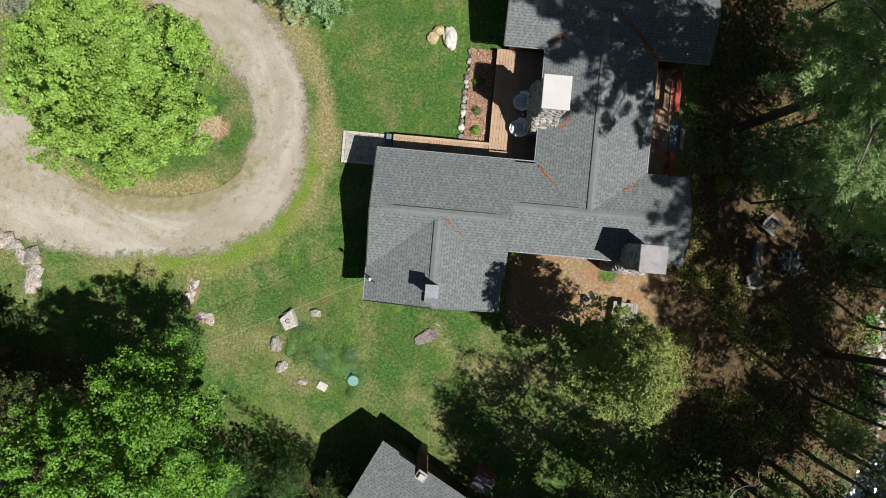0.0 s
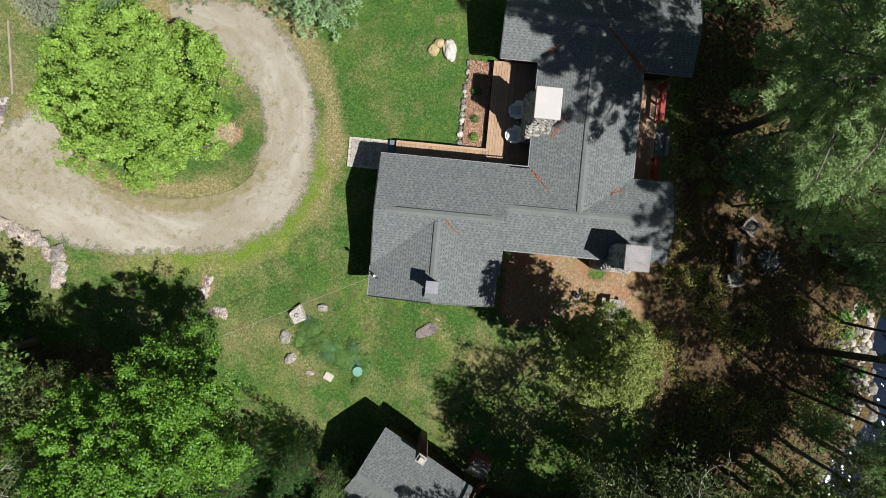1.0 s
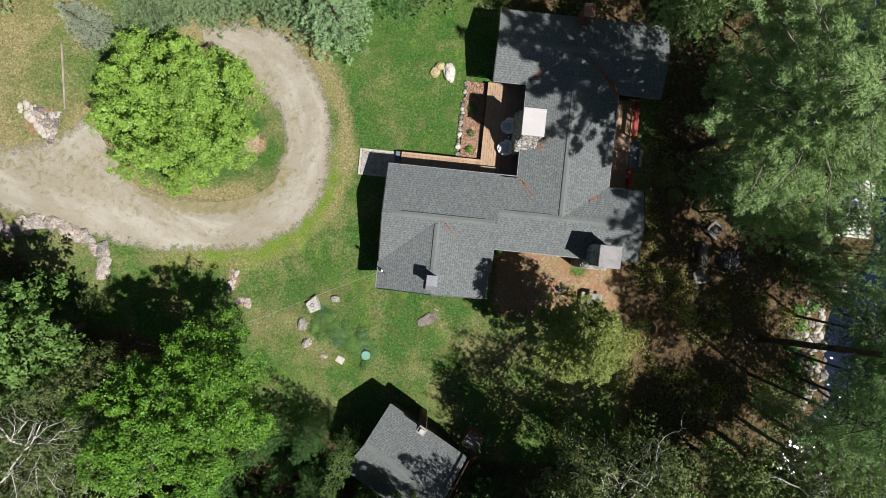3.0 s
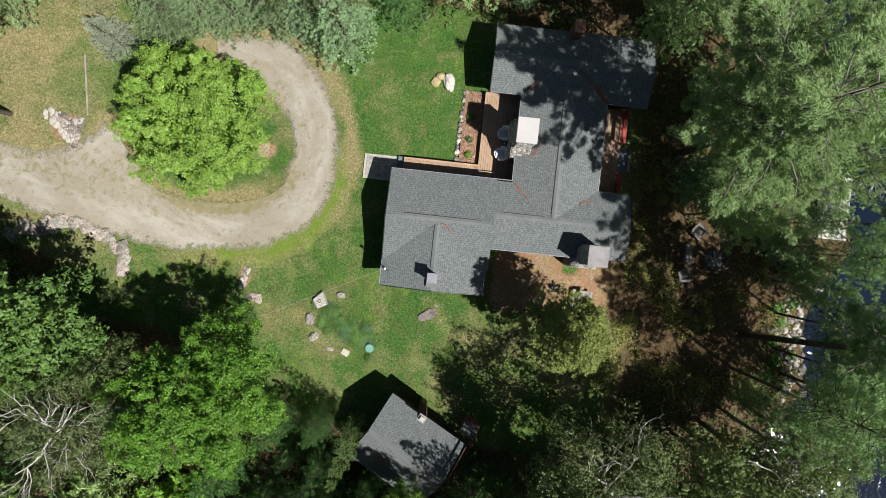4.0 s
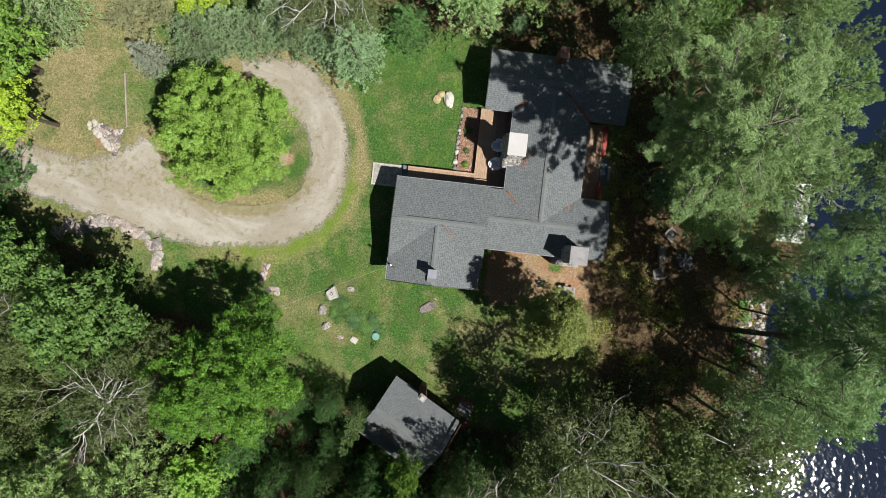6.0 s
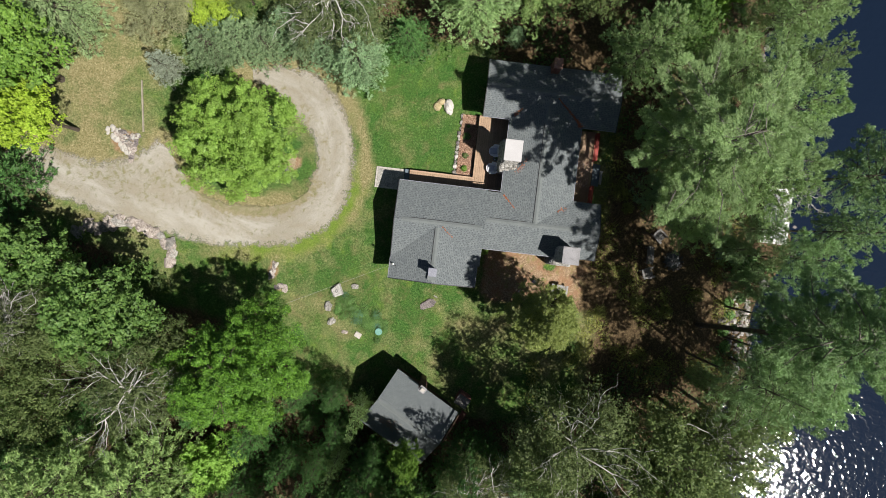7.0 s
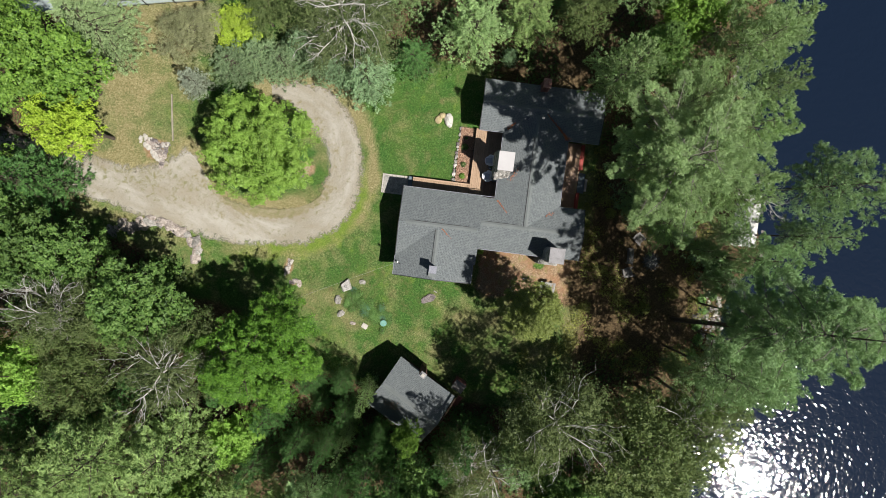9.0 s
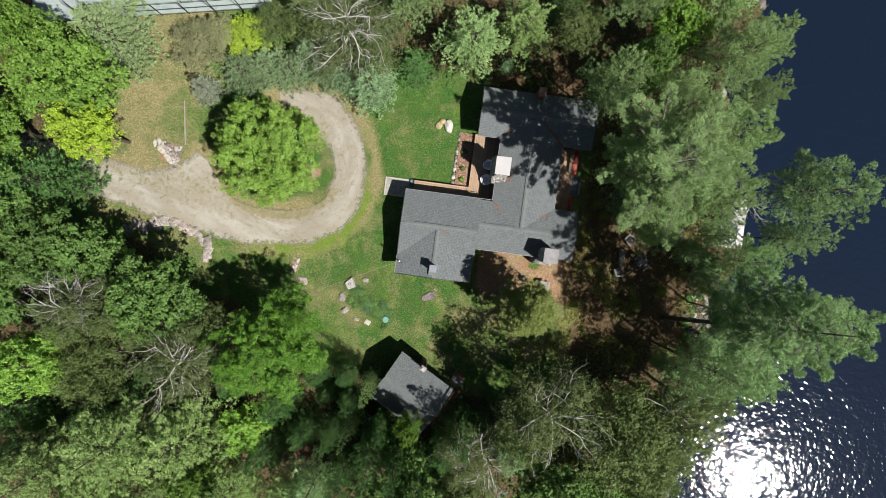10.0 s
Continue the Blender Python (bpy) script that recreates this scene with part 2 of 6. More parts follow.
GROUND = ground_material()
GRAVEL = gravel_material()
WATER = water_material()
SHINGLE = shingle_material("asphalt_shingle")
SHINGLE_PIECE = shingle_material("asphalt_shingle_piece", True)
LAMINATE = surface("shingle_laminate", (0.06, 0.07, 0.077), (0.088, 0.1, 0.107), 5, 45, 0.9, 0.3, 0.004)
RIDGE = surface("ridge_shingle", (0.115, 0.128, 0.128), (0.168, 0.184, 0.182), 1.5, 40, 0.9)
FELT = surface("roof_underlay", (0.07, 0.075, 0.078), (0.095, 0.1, 0.104), 2, 30, 0.9)
DECK = surface("cedar_deck", (0.25, 0.162, 0.102), (0.42, 0.292, 0.192), 1.4, 18, 0.7, 0.3, 0.003, None, 0.0, 0.12)
RED = surface("red_stained_wood", (0.2, 0.018, 0.012), (0.34, 0.04, 0.024), 1.6, 25, 0.6)
WALLWOOD = surface("brown_stained_siding", (0.06, 0.028, 0.016), (0.12, 0.06, 0.034), 1.2, 16, 0.7)
TRIM = surface("dark_metal_edge", (0.012, 0.012, 0.014), (0.03, 0.03, 0.033), 2, 30, 0.5, 0.1)
STONE = surface("grey_fieldstone", (0.11, 0.1, 0.092), (0.42, 0.4, 0.365), 5, 17, 0.9, 0.9, 0.03, (0.12, 0.115, 0.085), 0.0, 0.3)
CHIMNEYSTONE = surface("pale_chimney_stone", (0.24, 0.23, 0.215), (0.52, 0.5, 0.47), 5, 14, 0.9, 0.8, 0.02, (0.2, 0.19, 0.16))
MORTAR = surface("mortar", (0.16, 0.15, 0.14), (0.26, 0.25, 0.23), 3, 30, 0.95)
PALECAP = surface("pale_concrete", (0.42, 0.405, 0.405), (0.5, 0.485, 0.485), 1.2, 20, 0.85, 0.2, 0.004)
GREYCAP = surface("grey_concrete", (0.19, 0.185, 0.19), (0.3, 0.29, 0.3), 1.6, 20, 0.85, 0.3, 0.004, (0.17, 0.165, 0.17))
BARK = surface("brown_bark", (0.045, 0.034, 0.025), (0.12, 0.095, 0.07), 3, 18, 0.95, 0.9, 0.03)
PALEBARK = surface("pale_grey_bark", (0.34, 0.325, 0.295), (0.62, 0.6, 0.56), 3, 14, 0.85, 0.5, 0.01)
ASHBARK = surface("ash_grey_bark", (0.1, 0.09, 0.075), (0.24, 0.22, 0.19), 3, 18, 0.9, 0.7, 0.02)
BRIGHT = leaf_material("bright_leaf", (0.13, 0.27, 0.035), (0.4, 0.63, 0.13), 0.3)
MAPLE = leaf_material("green_leaf", (0.075, 0.165, 0.024), (0.26, 0.42, 0.07), 0.3)
DEEP = leaf_material("deep_green_leaf", (0.06, 0.138, 0.032), (0.215, 0.345, 0.085), 0.28)
YELLOW = leaf_material("yellow_green_leaf", (0.2, 0.31, 0.025), (0.52, 0.68, 0.08), 0.3)
OLIVE = leaf_material("olive_leaf", (0.057, 0.098, 0.027), (0.22, 0.28, 0.095), 0.28)
SAGE = leaf_material("sage_leaf", (0.19, 0.205, 0.1), (0.45, 0.465, 0.25), 0.28)
GREYLEAF = leaf_material("grey_olive_leaf", (0.065, 0.098, 0.034), (0.23, 0.285, 0.11), 0.28)
PINE = leaf_material("pine_needle", (0.13, 0.228, 0.085), (0.48, 0.64, 0.29), 0.38, 0.6)
FIR = leaf_material("fir_needle", (0.03, 0.1, 0.023), (0.135, 0.27, 0.07), 0.15, 0.6)
WPINE = leaf_material("olive_pine_needle", (0.11, 0.2, 0.056), (0.4, 0.54, 0.185), 0.2, 0.6)
GPINE = leaf_material("green_pine_needle", (0.11, 0.21, 0.085), (0.43, 0.61, 0.285), 0.3, 0.6)
PALESAGE = leaf_material("pale_sage_leaf", (0.135, 0.205, 0.09), (0.345, 0.45, 0.21), 0.25, 0.6)
HEDGE = leaf_material("muted_hedge_needle", (0.083, 0.143, 0.066), (0.29, 0.39, 0.195), 0.2, 0.6)
BLUEFIR = leaf_material("blue_grey_needle", (0.17, 0.205, 0.145), (0.41, 0.46, 0.35), 0.15, 0.6)
SPRUCE = leaf_material("blue_spruce_needle", (0.108, 0.195, 0.093), (0.33, 0.48, 0.245), 0.15, 0.6)


# ---------------------------------------------------------------- mesh helpers
def mesh_of(name, co, faces, mat):
    """A mesh from an array of places and an array of faces of one size."""
    co, faces = np.asarray(co, np.float32), np.asarray(faces, np.int32)
    me = bpy.data.meshes.new(name)
    me.vertices.add(len(co))
    me.vertices.foreach_set("co", co.ravel())
    k = faces.shape[1]
    me.loops.add(faces.size)
    me.loops.foreach_set("vertex_index", faces.ravel())
    me.polygons.add(len(faces))
    me.polygons.foreach_set("loop_start", np.arange(0, faces.size, k, dtype=np.int32))
    me.update(calc_edges=True)
    me.materials.append(mat)
    return me


def put(name, me, parent=None, label="", kind="", m=None):
    ob = new(name, me)
    if parent is not None:
        ob.parent = parent
    if m is not None:
        ob.matrix_basis = m
    return tagged(ob, label=label, kind=kind)


def part(name, bm, mat, parent, label="", kind="", m=None):
    me = bpy.data.meshes.new(name)
    bm.to_mesh(me)
    bm.free()
    me.materials.append(mat)
    return put(name, me, parent, label, kind, m)


def thing(name, label, category, group="", m=None, kind=""):
    ob = new(name)
    if m is not None:
        ob.matrix_basis = m
    return tagged(ob, label, category, group, kind)


def box(bm, x0, x1, y0, y1, z0, z1, bevel=0.0, turn=None):
    made = bmesh.ops.create_cube(bm, size=1.0)["verts"]
    m = Matrix.Translation(((x0 + x1) / 2, (y0 + y1) / 2, (z0 + z1) / 2)) @ Matrix.Diagonal((x1 - x0, y1 - y0, z1 - z0, 1))
    if turn is not None:
        m = turn @ m
    bmesh.ops.transform(bm, matrix=m, verts=made)
    if bevel:
        edges = list({e for v in made for e in v.link_edges})
        bmesh.ops.bevel(bm, geom=edges, offset=bevel, segments=1, affect="EDGES", profile=0.5)
    return bm


def slab(x0, x1, y0, y1, z0, z1, bevel=0.0):
    return box(bmesh.new(), x0, x1, y0, y1, z0, z1, bevel)


def tube(co, faces, points, radii, sides=6):
    """Adds a tapered tube along points to the lists co and faces."""
    base, n = len(co), len(points)
    for i, (p, r) in enumerate(zip(points, radii)):
        p = Vector(p)
        d = (Vector(points[min(i + 1, n - 1)]) - Vector(points[max(i - 1, 0)])).normalized()
        side = d.orthogonal().normalized()
        other = d.cross(side)
        for k in range(sides):
            a = 2 * math.pi * k / sides
            co.append(p + (side * math.cos(a) + other * math.sin(a)) * r)
        if i:
            for k in range(sides):
                q = (k + 1) % sides
                faces.append((base + (i - 1) * sides + k, base + (i - 1) * sides + q, base + i * sides + q, base + i * sides + k))


def smooth(x, a, b):
    u = np.clip((np.asarray(x, float) - a) / (b - a), 0, 1)
    return u * u * (3 - 2 * u)


def height(x, y):
    """The ground: level round the house, a little higher to the west, falling to the lake in the east."""
    x, y = np.asarray(x, float), np.asarray(y, float)
    shore = 25.2 + 1.3 * np.sin(y * 0.22 + 1.0) + 0.8 * np.sin(y * 0.61) - 0.24 * np.clip(-8 - y, 0, 12)
    z = 1.1 * (1 - smooth(x, -24, -12)) - 1.0 * smooth(x, 8, 18) - 1.2 * smooth(x, 18, 24.5)
    z = z - 2.2 * smooth(x - shore, -0.8, 3.5) - 4 * smooth(x, 32, 60)
    return z + 0.05 * np.sin(x * 0.9 + y * 0.4) * np.cos(y * 0.7 - x * 0.2)


def on_ground(x, y):
    return float(height(x, y))


LAKE = -2.55

# ---------------------------------------------------------------- ground, drive, lake
OUTER = [(-46, 1.6), (-38, 0.8), (-32, 0.2), (-29.3, 0.0), (-27.0, -0.3), (-24.7, -0.8), (-22.7, -1.1), (-20.6, -1.6), (-18.4, -2.0), (-16.2, -2.2), (-13.6, -2.2), (-10.6, -1.7), (-8.9, -0.9), (-7.5, 0.4),
         (-6.6, 2.6), (-6.6, 4.8), (-7.1, 7.0), (-8.0, 8.7), (-9.3, 10.1), (-10.8, 10.8), (-12.7, 11.0), (-14.5, 10.3)]
INNER = [(-46, 5.6), (-38, 4.4), (-32, 3.6), (-29.7, 3.3), (-28.2, 3.0), (-26.5, 2.7), (-24.4, 2.6), (-22.4, 2.9), (-21.3, 3.7), (-20.4, 4.5), (-19.5, 3.7), (-18.9, 2.6), (-18.1, 1.3), (-15.6, 0.6),
         (-12.8, 0.7), (-10.3, 1.55), (-9.3, 3.3), (-9.35, 5.5), (-10.5, 7.1), (-12.3, 8.6), (-14.4, 9.7)]


def curve_through(points, n):
    """n places evenly along a smooth line through points."""
    p = np.array([points[0], *points, points[-1]], float)
    out = []
    for i in range(1, len(p) - 2):
        t = np.linspace(0, 1, 24, endpoint=False)[:, None]
        a, b, c, d = p[i - 1], p[i], p[i + 1], p[i + 2]
        out.append(0.5 * (2 * b + (c - a) * t + (2 * a - 5 * b + 4 * c - d) * t**2 + (3 * b - a - 3 * c + d) * t**3))
    out = np.vstack([*out, p[-1:]])
    run = np.concatenate([[0], np.cumsum(np.linalg.norm(np.diff(out, axis=0), axis=1))])
    s = np.linspace(0, run[-1], n)
    return np.stack([np.interp(s, run, out[:, k]) for k in (0, 1)], 1)


def distance_to(points, x, y):
    best = np.full(np.shape(x), 1e9)
    for p in points:
        best = np.minimum(best, (x - p[0]) ** 2 + (y - p[1]) ** 2)
    return np.sqrt(best)


def build_ground():
    xs = np.concatenate([[-900, -400, -180, -90, -64], np.arange(-48, 48.01, 0.4), [64, 90, 180, 400, 900]])
    ys = np.concatenate([[-900, -400, -180, -80, -50], np.arange(-34, 34.01, 0.4), [50, 80, 180, 400, 900]])
    gx, gy = np.meshgrid(xs, ys)
    gzs = height(gx, gy)
    nx, ny = len(xs), len(ys)
    i = np.arange(ny - 1)[:, None] * nx + np.arange(nx - 1)[None]
    faces = np.stack([i, i + 1, i + nx + 1, i + nx], -1).reshape(-1, 4)
    me = mesh_of("ground", np.stack([gx, gy, gzs], -1).reshape(-1, 3), faces, GROUND)
    me.polygons.foreach_set("use_smooth", np.ones(len(faces), bool))
    x, y = gx.ravel(), gy.ravel()
    litter = np.maximum.reduce([
        smooth(x, 10.2, 14.5) * 0.95,
        smooth(x, 3.0, 4.5) * smooth(y, -5.2, -3.4) * (1 - smooth(y, 0.5, 2)) * 0.85,
        1 - smooth(y, -14.0, -10.5 - 1.5 * smooth(x, -6, -2)),
        smooth(y, 13.0, 15.5) * smooth(x, -9, -3),
        smooth(y, 9.0, 12.5) * smooth(x, 1.5, 4),
        (1 - smooth(x, -25, -20)) * (1 - smooth(y, -4.5, -2.0)),
        (1 - smooth(x, -17, -12)) * (1 - smooth(y, -8.5, -5.5)) * 0.8,
        1 - smooth(x, -34, -28),
        0.37 * (1 - smooth(y, -3.5, -1.5)) * smooth(x, -13, -10),
    ])
    d_out = distance_to(curve_through(OUTER, 260), x, y)
    d_in = distance_to(curve_through(INNER, 260), x, y)
    dry = np.maximum.reduce([
        (0.9 * (1 - smooth(d_out, 0.9, 1.9)) - 0.6 * (1 - smooth(d_out, 0.35, 0.95)) * smooth(x, -15, -11) * (1 - smooth(y, 6, 9))) * (0.5 + 0.5 * smooth(y, -1.0, 3)),
        0.95 * (1 - smooth(d_in, 0.2, 1.7)) * (1 - 0.6 * smooth(x, -11.5, -10)),
        0.5 * (1 - smooth(x, -21.5, -19)) * smooth(y, 1, 3),
        (0.74 * (1 - smooth(x, -21.5, -19.5)) - 0.66 * np.exp(-((x + 21.2) / 2.0) ** 2 - ((y - 7.0) / 2.0) ** 2)) * smooth(y, 1, 3),
        0.6 * smooth(y, 10, 13) * (1 - smooth(x, -24, -18)),
        0.24 + 0.16 * np.exp(-((x + 8.3) / 2.6) ** 2 - ((y + 7.0) / 2.0) ** 2) + 0.16 * np.exp(-((x - 4.5) / 3.5) ** 2 - ((y + 7.0) / 2.5) ** 2) + 0.03 * (1 - smooth(y, -4, 0)) - 0.06 * smooth(y, 1, 4) * smooth(x, -6.5, -4),
        0.42 * smooth(x, 7, 10),
    ])
    south = smooth(x, 3.2, 4.2) * (1 - smooth(x, 10.0, 13.0)) * smooth(y, -5.6, -3.0) * (1 - smooth(y, -0.3, 0.4))
    green = np.exp(-((x - 8.65) / 0.55) ** 2 - ((y + 1.2) / 0.4) ** 2)
    litter, dry = litter * (1 - green), dry * (1 - green)
    bare = np.maximum.reduce([0.78 * south * (1 - green), 0.8 * (1 - smooth(np.hypot(x + 10.9, y - 4.2), 0.3, 1.1)), 0.45 * (1 - smooth(d_in, 0.0, 0.5)), 0.75 * (1 - smooth(np.hypot(x + 11.5, (y + 3.8) * 0.6), 0.15, 0.75)), 0.7 * (1 - smooth(np.hypot(x + 10.85, (y + 5.05) * 1.3), 0.1, 0.7)), 0.62 * (1 - smooth(np.hypot(x + 22.7, (y - 4.2) * 1.1), 0.7, 1.5))])
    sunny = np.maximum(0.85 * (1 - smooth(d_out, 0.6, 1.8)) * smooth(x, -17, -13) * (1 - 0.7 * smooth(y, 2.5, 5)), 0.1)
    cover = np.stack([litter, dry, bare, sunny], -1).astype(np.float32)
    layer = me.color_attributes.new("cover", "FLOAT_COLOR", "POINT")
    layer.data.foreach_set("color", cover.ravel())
    tagged(new("ground", me), "mown lawn with dry patches and brown needle litter", "ground", kind="structure")


def build_drive():
    """The drive between its two edges, with a fringe on both sides that the gravel frays out on."""
    n, inside, spare = 760, 16, 0.9
    across = inside + 6
    a, b = curve_through(OUTER, n), curve_through(INNER, n)

    def outward(p, q):
        t = np.gradient(p, axis=0)
        m = np.stack([-t[:, 1], t[:, 0]], 1)
        m /= np.linalg.norm(m, axis=1, keepdims=True)
        return m * np.sign((m * (p - q)).sum(1, keepdims=True))

    na, nb = outward(a, b), outward(b, a)
    co, lane = [], []
    run = 0.0
    for i in range(n):
        mid = (a[i] + b[i]) / 2
        if i:
            run += float(np.linalg.norm(mid - last))
        last = mid
        w = max(0.5, abs(float(((a[i] - b[i]) * na[i]).sum())))
        for k in range(across + 1):
            if k < 3:
                o = -spare * (3 - k) / 3
                p = a[i] - na[i] * o
            elif k > inside + 3:
                o = w + spare * (k - inside - 3) / 3
                p = b[i] + nb[i] * (o - w)
            else:
                f = (k - 3) / inside
                o = w * f
                p = a[i] + (b[i] - a[i]) * f
            rim = min(k, across - k)
            co.append((p[0], p[1], on_ground(p[0], p[1]) + (0.03 if rim > 3 else 0.01 + 0.005 * rim)))
            lane.append((run, o / w, min(o, w - o) + spare))
    w = across + 1
    faces = [(i * w + k, i * w + k + 1, (i + 1) * w + k + 1, (i + 1) * w + k) for i in range(n - 1) for k in range(across)]
    me = mesh_of("road", co, faces, GRAVEL)
    me.attributes.new("lane", "FLOAT_VECTOR", "POINT").data.foreach_set("vector", np.array(lane, np.float32).ravel())
    me.polygons.foreach_set("use_smooth", np.ones(len(faces), bool))
    me.flip_normals()
    tagged(new("road", me), "pale gravel drive sweeping round a grass island", "drive", kind="structure")


def build_lake():
    bm = bmesh.new()
    bmesh.ops.create_grid(bm, x_segments=40, y_segments=40, size=1.0)
    bmesh.ops.transform(bm, matrix=Matrix.Translation((461, 0, LAKE)) @ Matrix.Diagonal((440, 880, 1, 1)), verts=bm.verts)
    me = bpy.data.meshes.new("water")
    bm.to_mesh(me)
    bm.free()
    me.materials.append(WATER)
    tagged(new("water", me), "dark rippled lake water glinting in sun", "lake", kind="structure")


build_ground()
build_drive()
build_lake()

# ---------------------------------------------------------------- house
EAVE = 2.7


def roof_plane(house, name, p0, along, down, length, run, thick=0.14, pieces=0):
    """One slope: p0 at the ridge's start, along the ridge, down the slope; boarding with courses of single shingles on it."""
    along, down = Vector(along).normalized(), Vector(down).normalized()
    up = along.cross(down)
    if up.z < 0:
        up = -up
    p0 = Vector(p0)
    m = Matrix((along, down, up)).transposed().to_4x4()
    m.translation = p0
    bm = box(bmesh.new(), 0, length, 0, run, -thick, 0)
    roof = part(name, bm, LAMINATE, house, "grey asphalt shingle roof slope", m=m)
    rng = random.Random(name)
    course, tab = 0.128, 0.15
    co, faces = [], []
    done = 0
    rows = int(run / course)
    piece = None
    for r in range(rows, -1, -1):
        y0, y1 = r * course, min((r + 1) * course, run)
        if y0 >= run:
            continue
        x, slot = -rng.uniform(0, tab), False
        while x < length:
            slot = not slot
            w = rng.uniform(0.075, 0.125) if slot else rng.uniform(0.075, 0.16)
            a, b = max(x, 0.0), min(x + w, length)
            x += w
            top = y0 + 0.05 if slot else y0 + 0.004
            if b - a < 0.03:
                continue
            drop = rng.uniform(-0.004, 0.004)
            lift = rng.uniform(0, 0.0012)
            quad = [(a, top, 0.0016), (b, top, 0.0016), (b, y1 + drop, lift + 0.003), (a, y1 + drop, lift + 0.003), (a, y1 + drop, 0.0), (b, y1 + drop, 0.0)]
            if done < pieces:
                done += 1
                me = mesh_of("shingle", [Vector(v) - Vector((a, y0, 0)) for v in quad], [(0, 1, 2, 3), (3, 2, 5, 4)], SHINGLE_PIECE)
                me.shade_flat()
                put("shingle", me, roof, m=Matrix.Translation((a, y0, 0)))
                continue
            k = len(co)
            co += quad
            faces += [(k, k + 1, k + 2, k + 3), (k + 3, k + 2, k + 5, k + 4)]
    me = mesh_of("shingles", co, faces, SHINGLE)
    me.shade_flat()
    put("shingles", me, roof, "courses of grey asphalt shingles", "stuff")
    return roof


def gable_roof(house, axis, a0, a1, lo, hi, eave, pitch, cap=(0, 0), pieces=0):
    """A gable roof whose ridge runs along an axis from a0 to a1, between the eaves lo and hi."""
    mid, half = (lo + hi) / 2, (hi - lo) / 2
    top = eave + half * pitch
    run = math.hypot(half, half * pitch)
    for side in (1, -1):
        if axis == "x":
            p0, al, dn = (a0, mid, top), (1, 0, 0), (0, side, -pitch)
        else:
            p0, al, dn = (mid, a0, top), (0, 1, 0), (side, 0, -pitch)
        roof_plane(house, "roof_slope", p0, al, dn, a1 - a0, run, pieces=pieces if side == 1 else 0)
    c0, c1 = a0 + cap[0], a1 - cap[1]
    if c1 > c0:
        n = int((c1 - c0) / 0.17)
        for k in range(n):
            bm = bmesh.new()
            s0, s1 = c0 + k * (c1 - c0) / n, c0 + (k + 1) * (c1 - c0) / n + 0.03
            w, rise = 0.15, 0.15 * pitch
            z0, z1 = top + 0.018, top + 0.03
            rows = []
            for s, z in ((s0, z0), (s1, z1)):
                rows.append([bm.verts.new((s, mid + o, z - abs(o) * pitch) if axis == "x" else (mid + o, s, z - abs(o) * pitch)) for o in (-w, 0, w)])
            for q in (0, 1):
                bm.faces.new((rows[0][q], rows[0][q + 1], rows[1][q + 1], rows[1][q]))
            bmesh.ops.recalc_face_normals(bm, faces=bm.faces)
            part("ridge_shingle", bm, RIDGE, house)
    return top


def gable_walls(house, axis, a0, a1, lo, hi, eave, pitch, inset=0.4, base=0.0, mat=None):
    """Walls with gable ends under such a roof, one mesh for each wing."""
    mid = (lo + hi) / 2
    a0, a1, lo, hi = a0 + inset, a1 - inset, lo + inset, hi - inset
    e = eave - 0.16 + inset * pitch
    top = e + (hi - lo) / 2 * pitch
    bm = bmesh.new()
    ends = []
    for a in (a0, a1):
        prof = ((lo, base), (hi, base), (hi, e), (mid, top), (lo, e))
        ends.append([bm.verts.new((a, o, z) if axis == "x" else (o, a, z)) for o, z in prof])
    bm.faces.new(ends[0])
    bm.faces.new(ends[1])
    for k in range(5):
        q = (k + 1) % 5
        bm.faces.new((ends[0][k], ends[0][q], ends[1][q], ends[1][k]))
    bmesh.ops.recalc_face_normals(bm, faces=bm.faces)
    part("wall", bm, mat or WALLWOOD, house)


house = thing("house", "brown single-storey house with grey shingled cross-gable roofs", "house")
WINGS = [
    # axis, start, end, eaves, pitch, cap trims, single shingles
    ("x", -2.9, 3.3, -1.69, 3.65, 0.36, (0.5, 0.3), 300),
    ("x", 3.0, 11.2, -0.40, 3.58, 0.36, (0.2, 0.2), 0),
    ("y", 1.6, 10.4, 4.2, 9.22, 0.28, (0.0, 0.2), 0),
    ("x", 2.35, 11.6, 8.72, 12.65, 0.36, (0.4, 0.4), 0),
    ("y", -3.17, 1.0, -2.9, 3.12, 0.30, (0.1, 0.4), 0),
]
for axis, a0, a1, lo, hi, pitch, cap, pieces in WINGS:
    gable_roof(house, axis, a0, a1, lo, hi, EAVE, pitch, cap, pieces)
    gable_walls(house, axis, a0, a1, lo, hi, EAVE, pitch)


# ---------------------------------------------------------------- trees
def leaf_mesh(name, c, nrm, size, wide, rng, mat, simple=False):
    """Single leaves at c, facing nrm: folded diamonds, or plain triangles for what stays far off."""
    n = len(c)
    t = rng.normal(size=(n, 3))
    t -= nrm * (t * nrm).sum(1, keepdims=True)
    t /= np.linalg.norm(t, axis=1, keepdims=True)
    b = np.cross(nrm, t)
    s = size[:, None]
    if simple:
        co = np.stack([c - t * s * 0.4 - b * s * wide, c - t * s * 0.4 + b * s * wide, c + t * s * 0.75], 1).reshape(-1, 3)
        return mesh_of(name, co, np.arange(3 * n).reshape(n, 3), mat)
    co = np.stack([c - t * s * 0.5, c + b * s * wide - nrm * s * 0.12, c + t * s * 0.55, c - b * s * wide - nrm * s * 0.12], 1).reshape(-1, 3)
    return mesh_of(name, co, np.arange(4 * n).reshape(n, 4), mat)


def unit(v):
    return v / np.linalg.norm(v, axis=-1, keepdims=True)


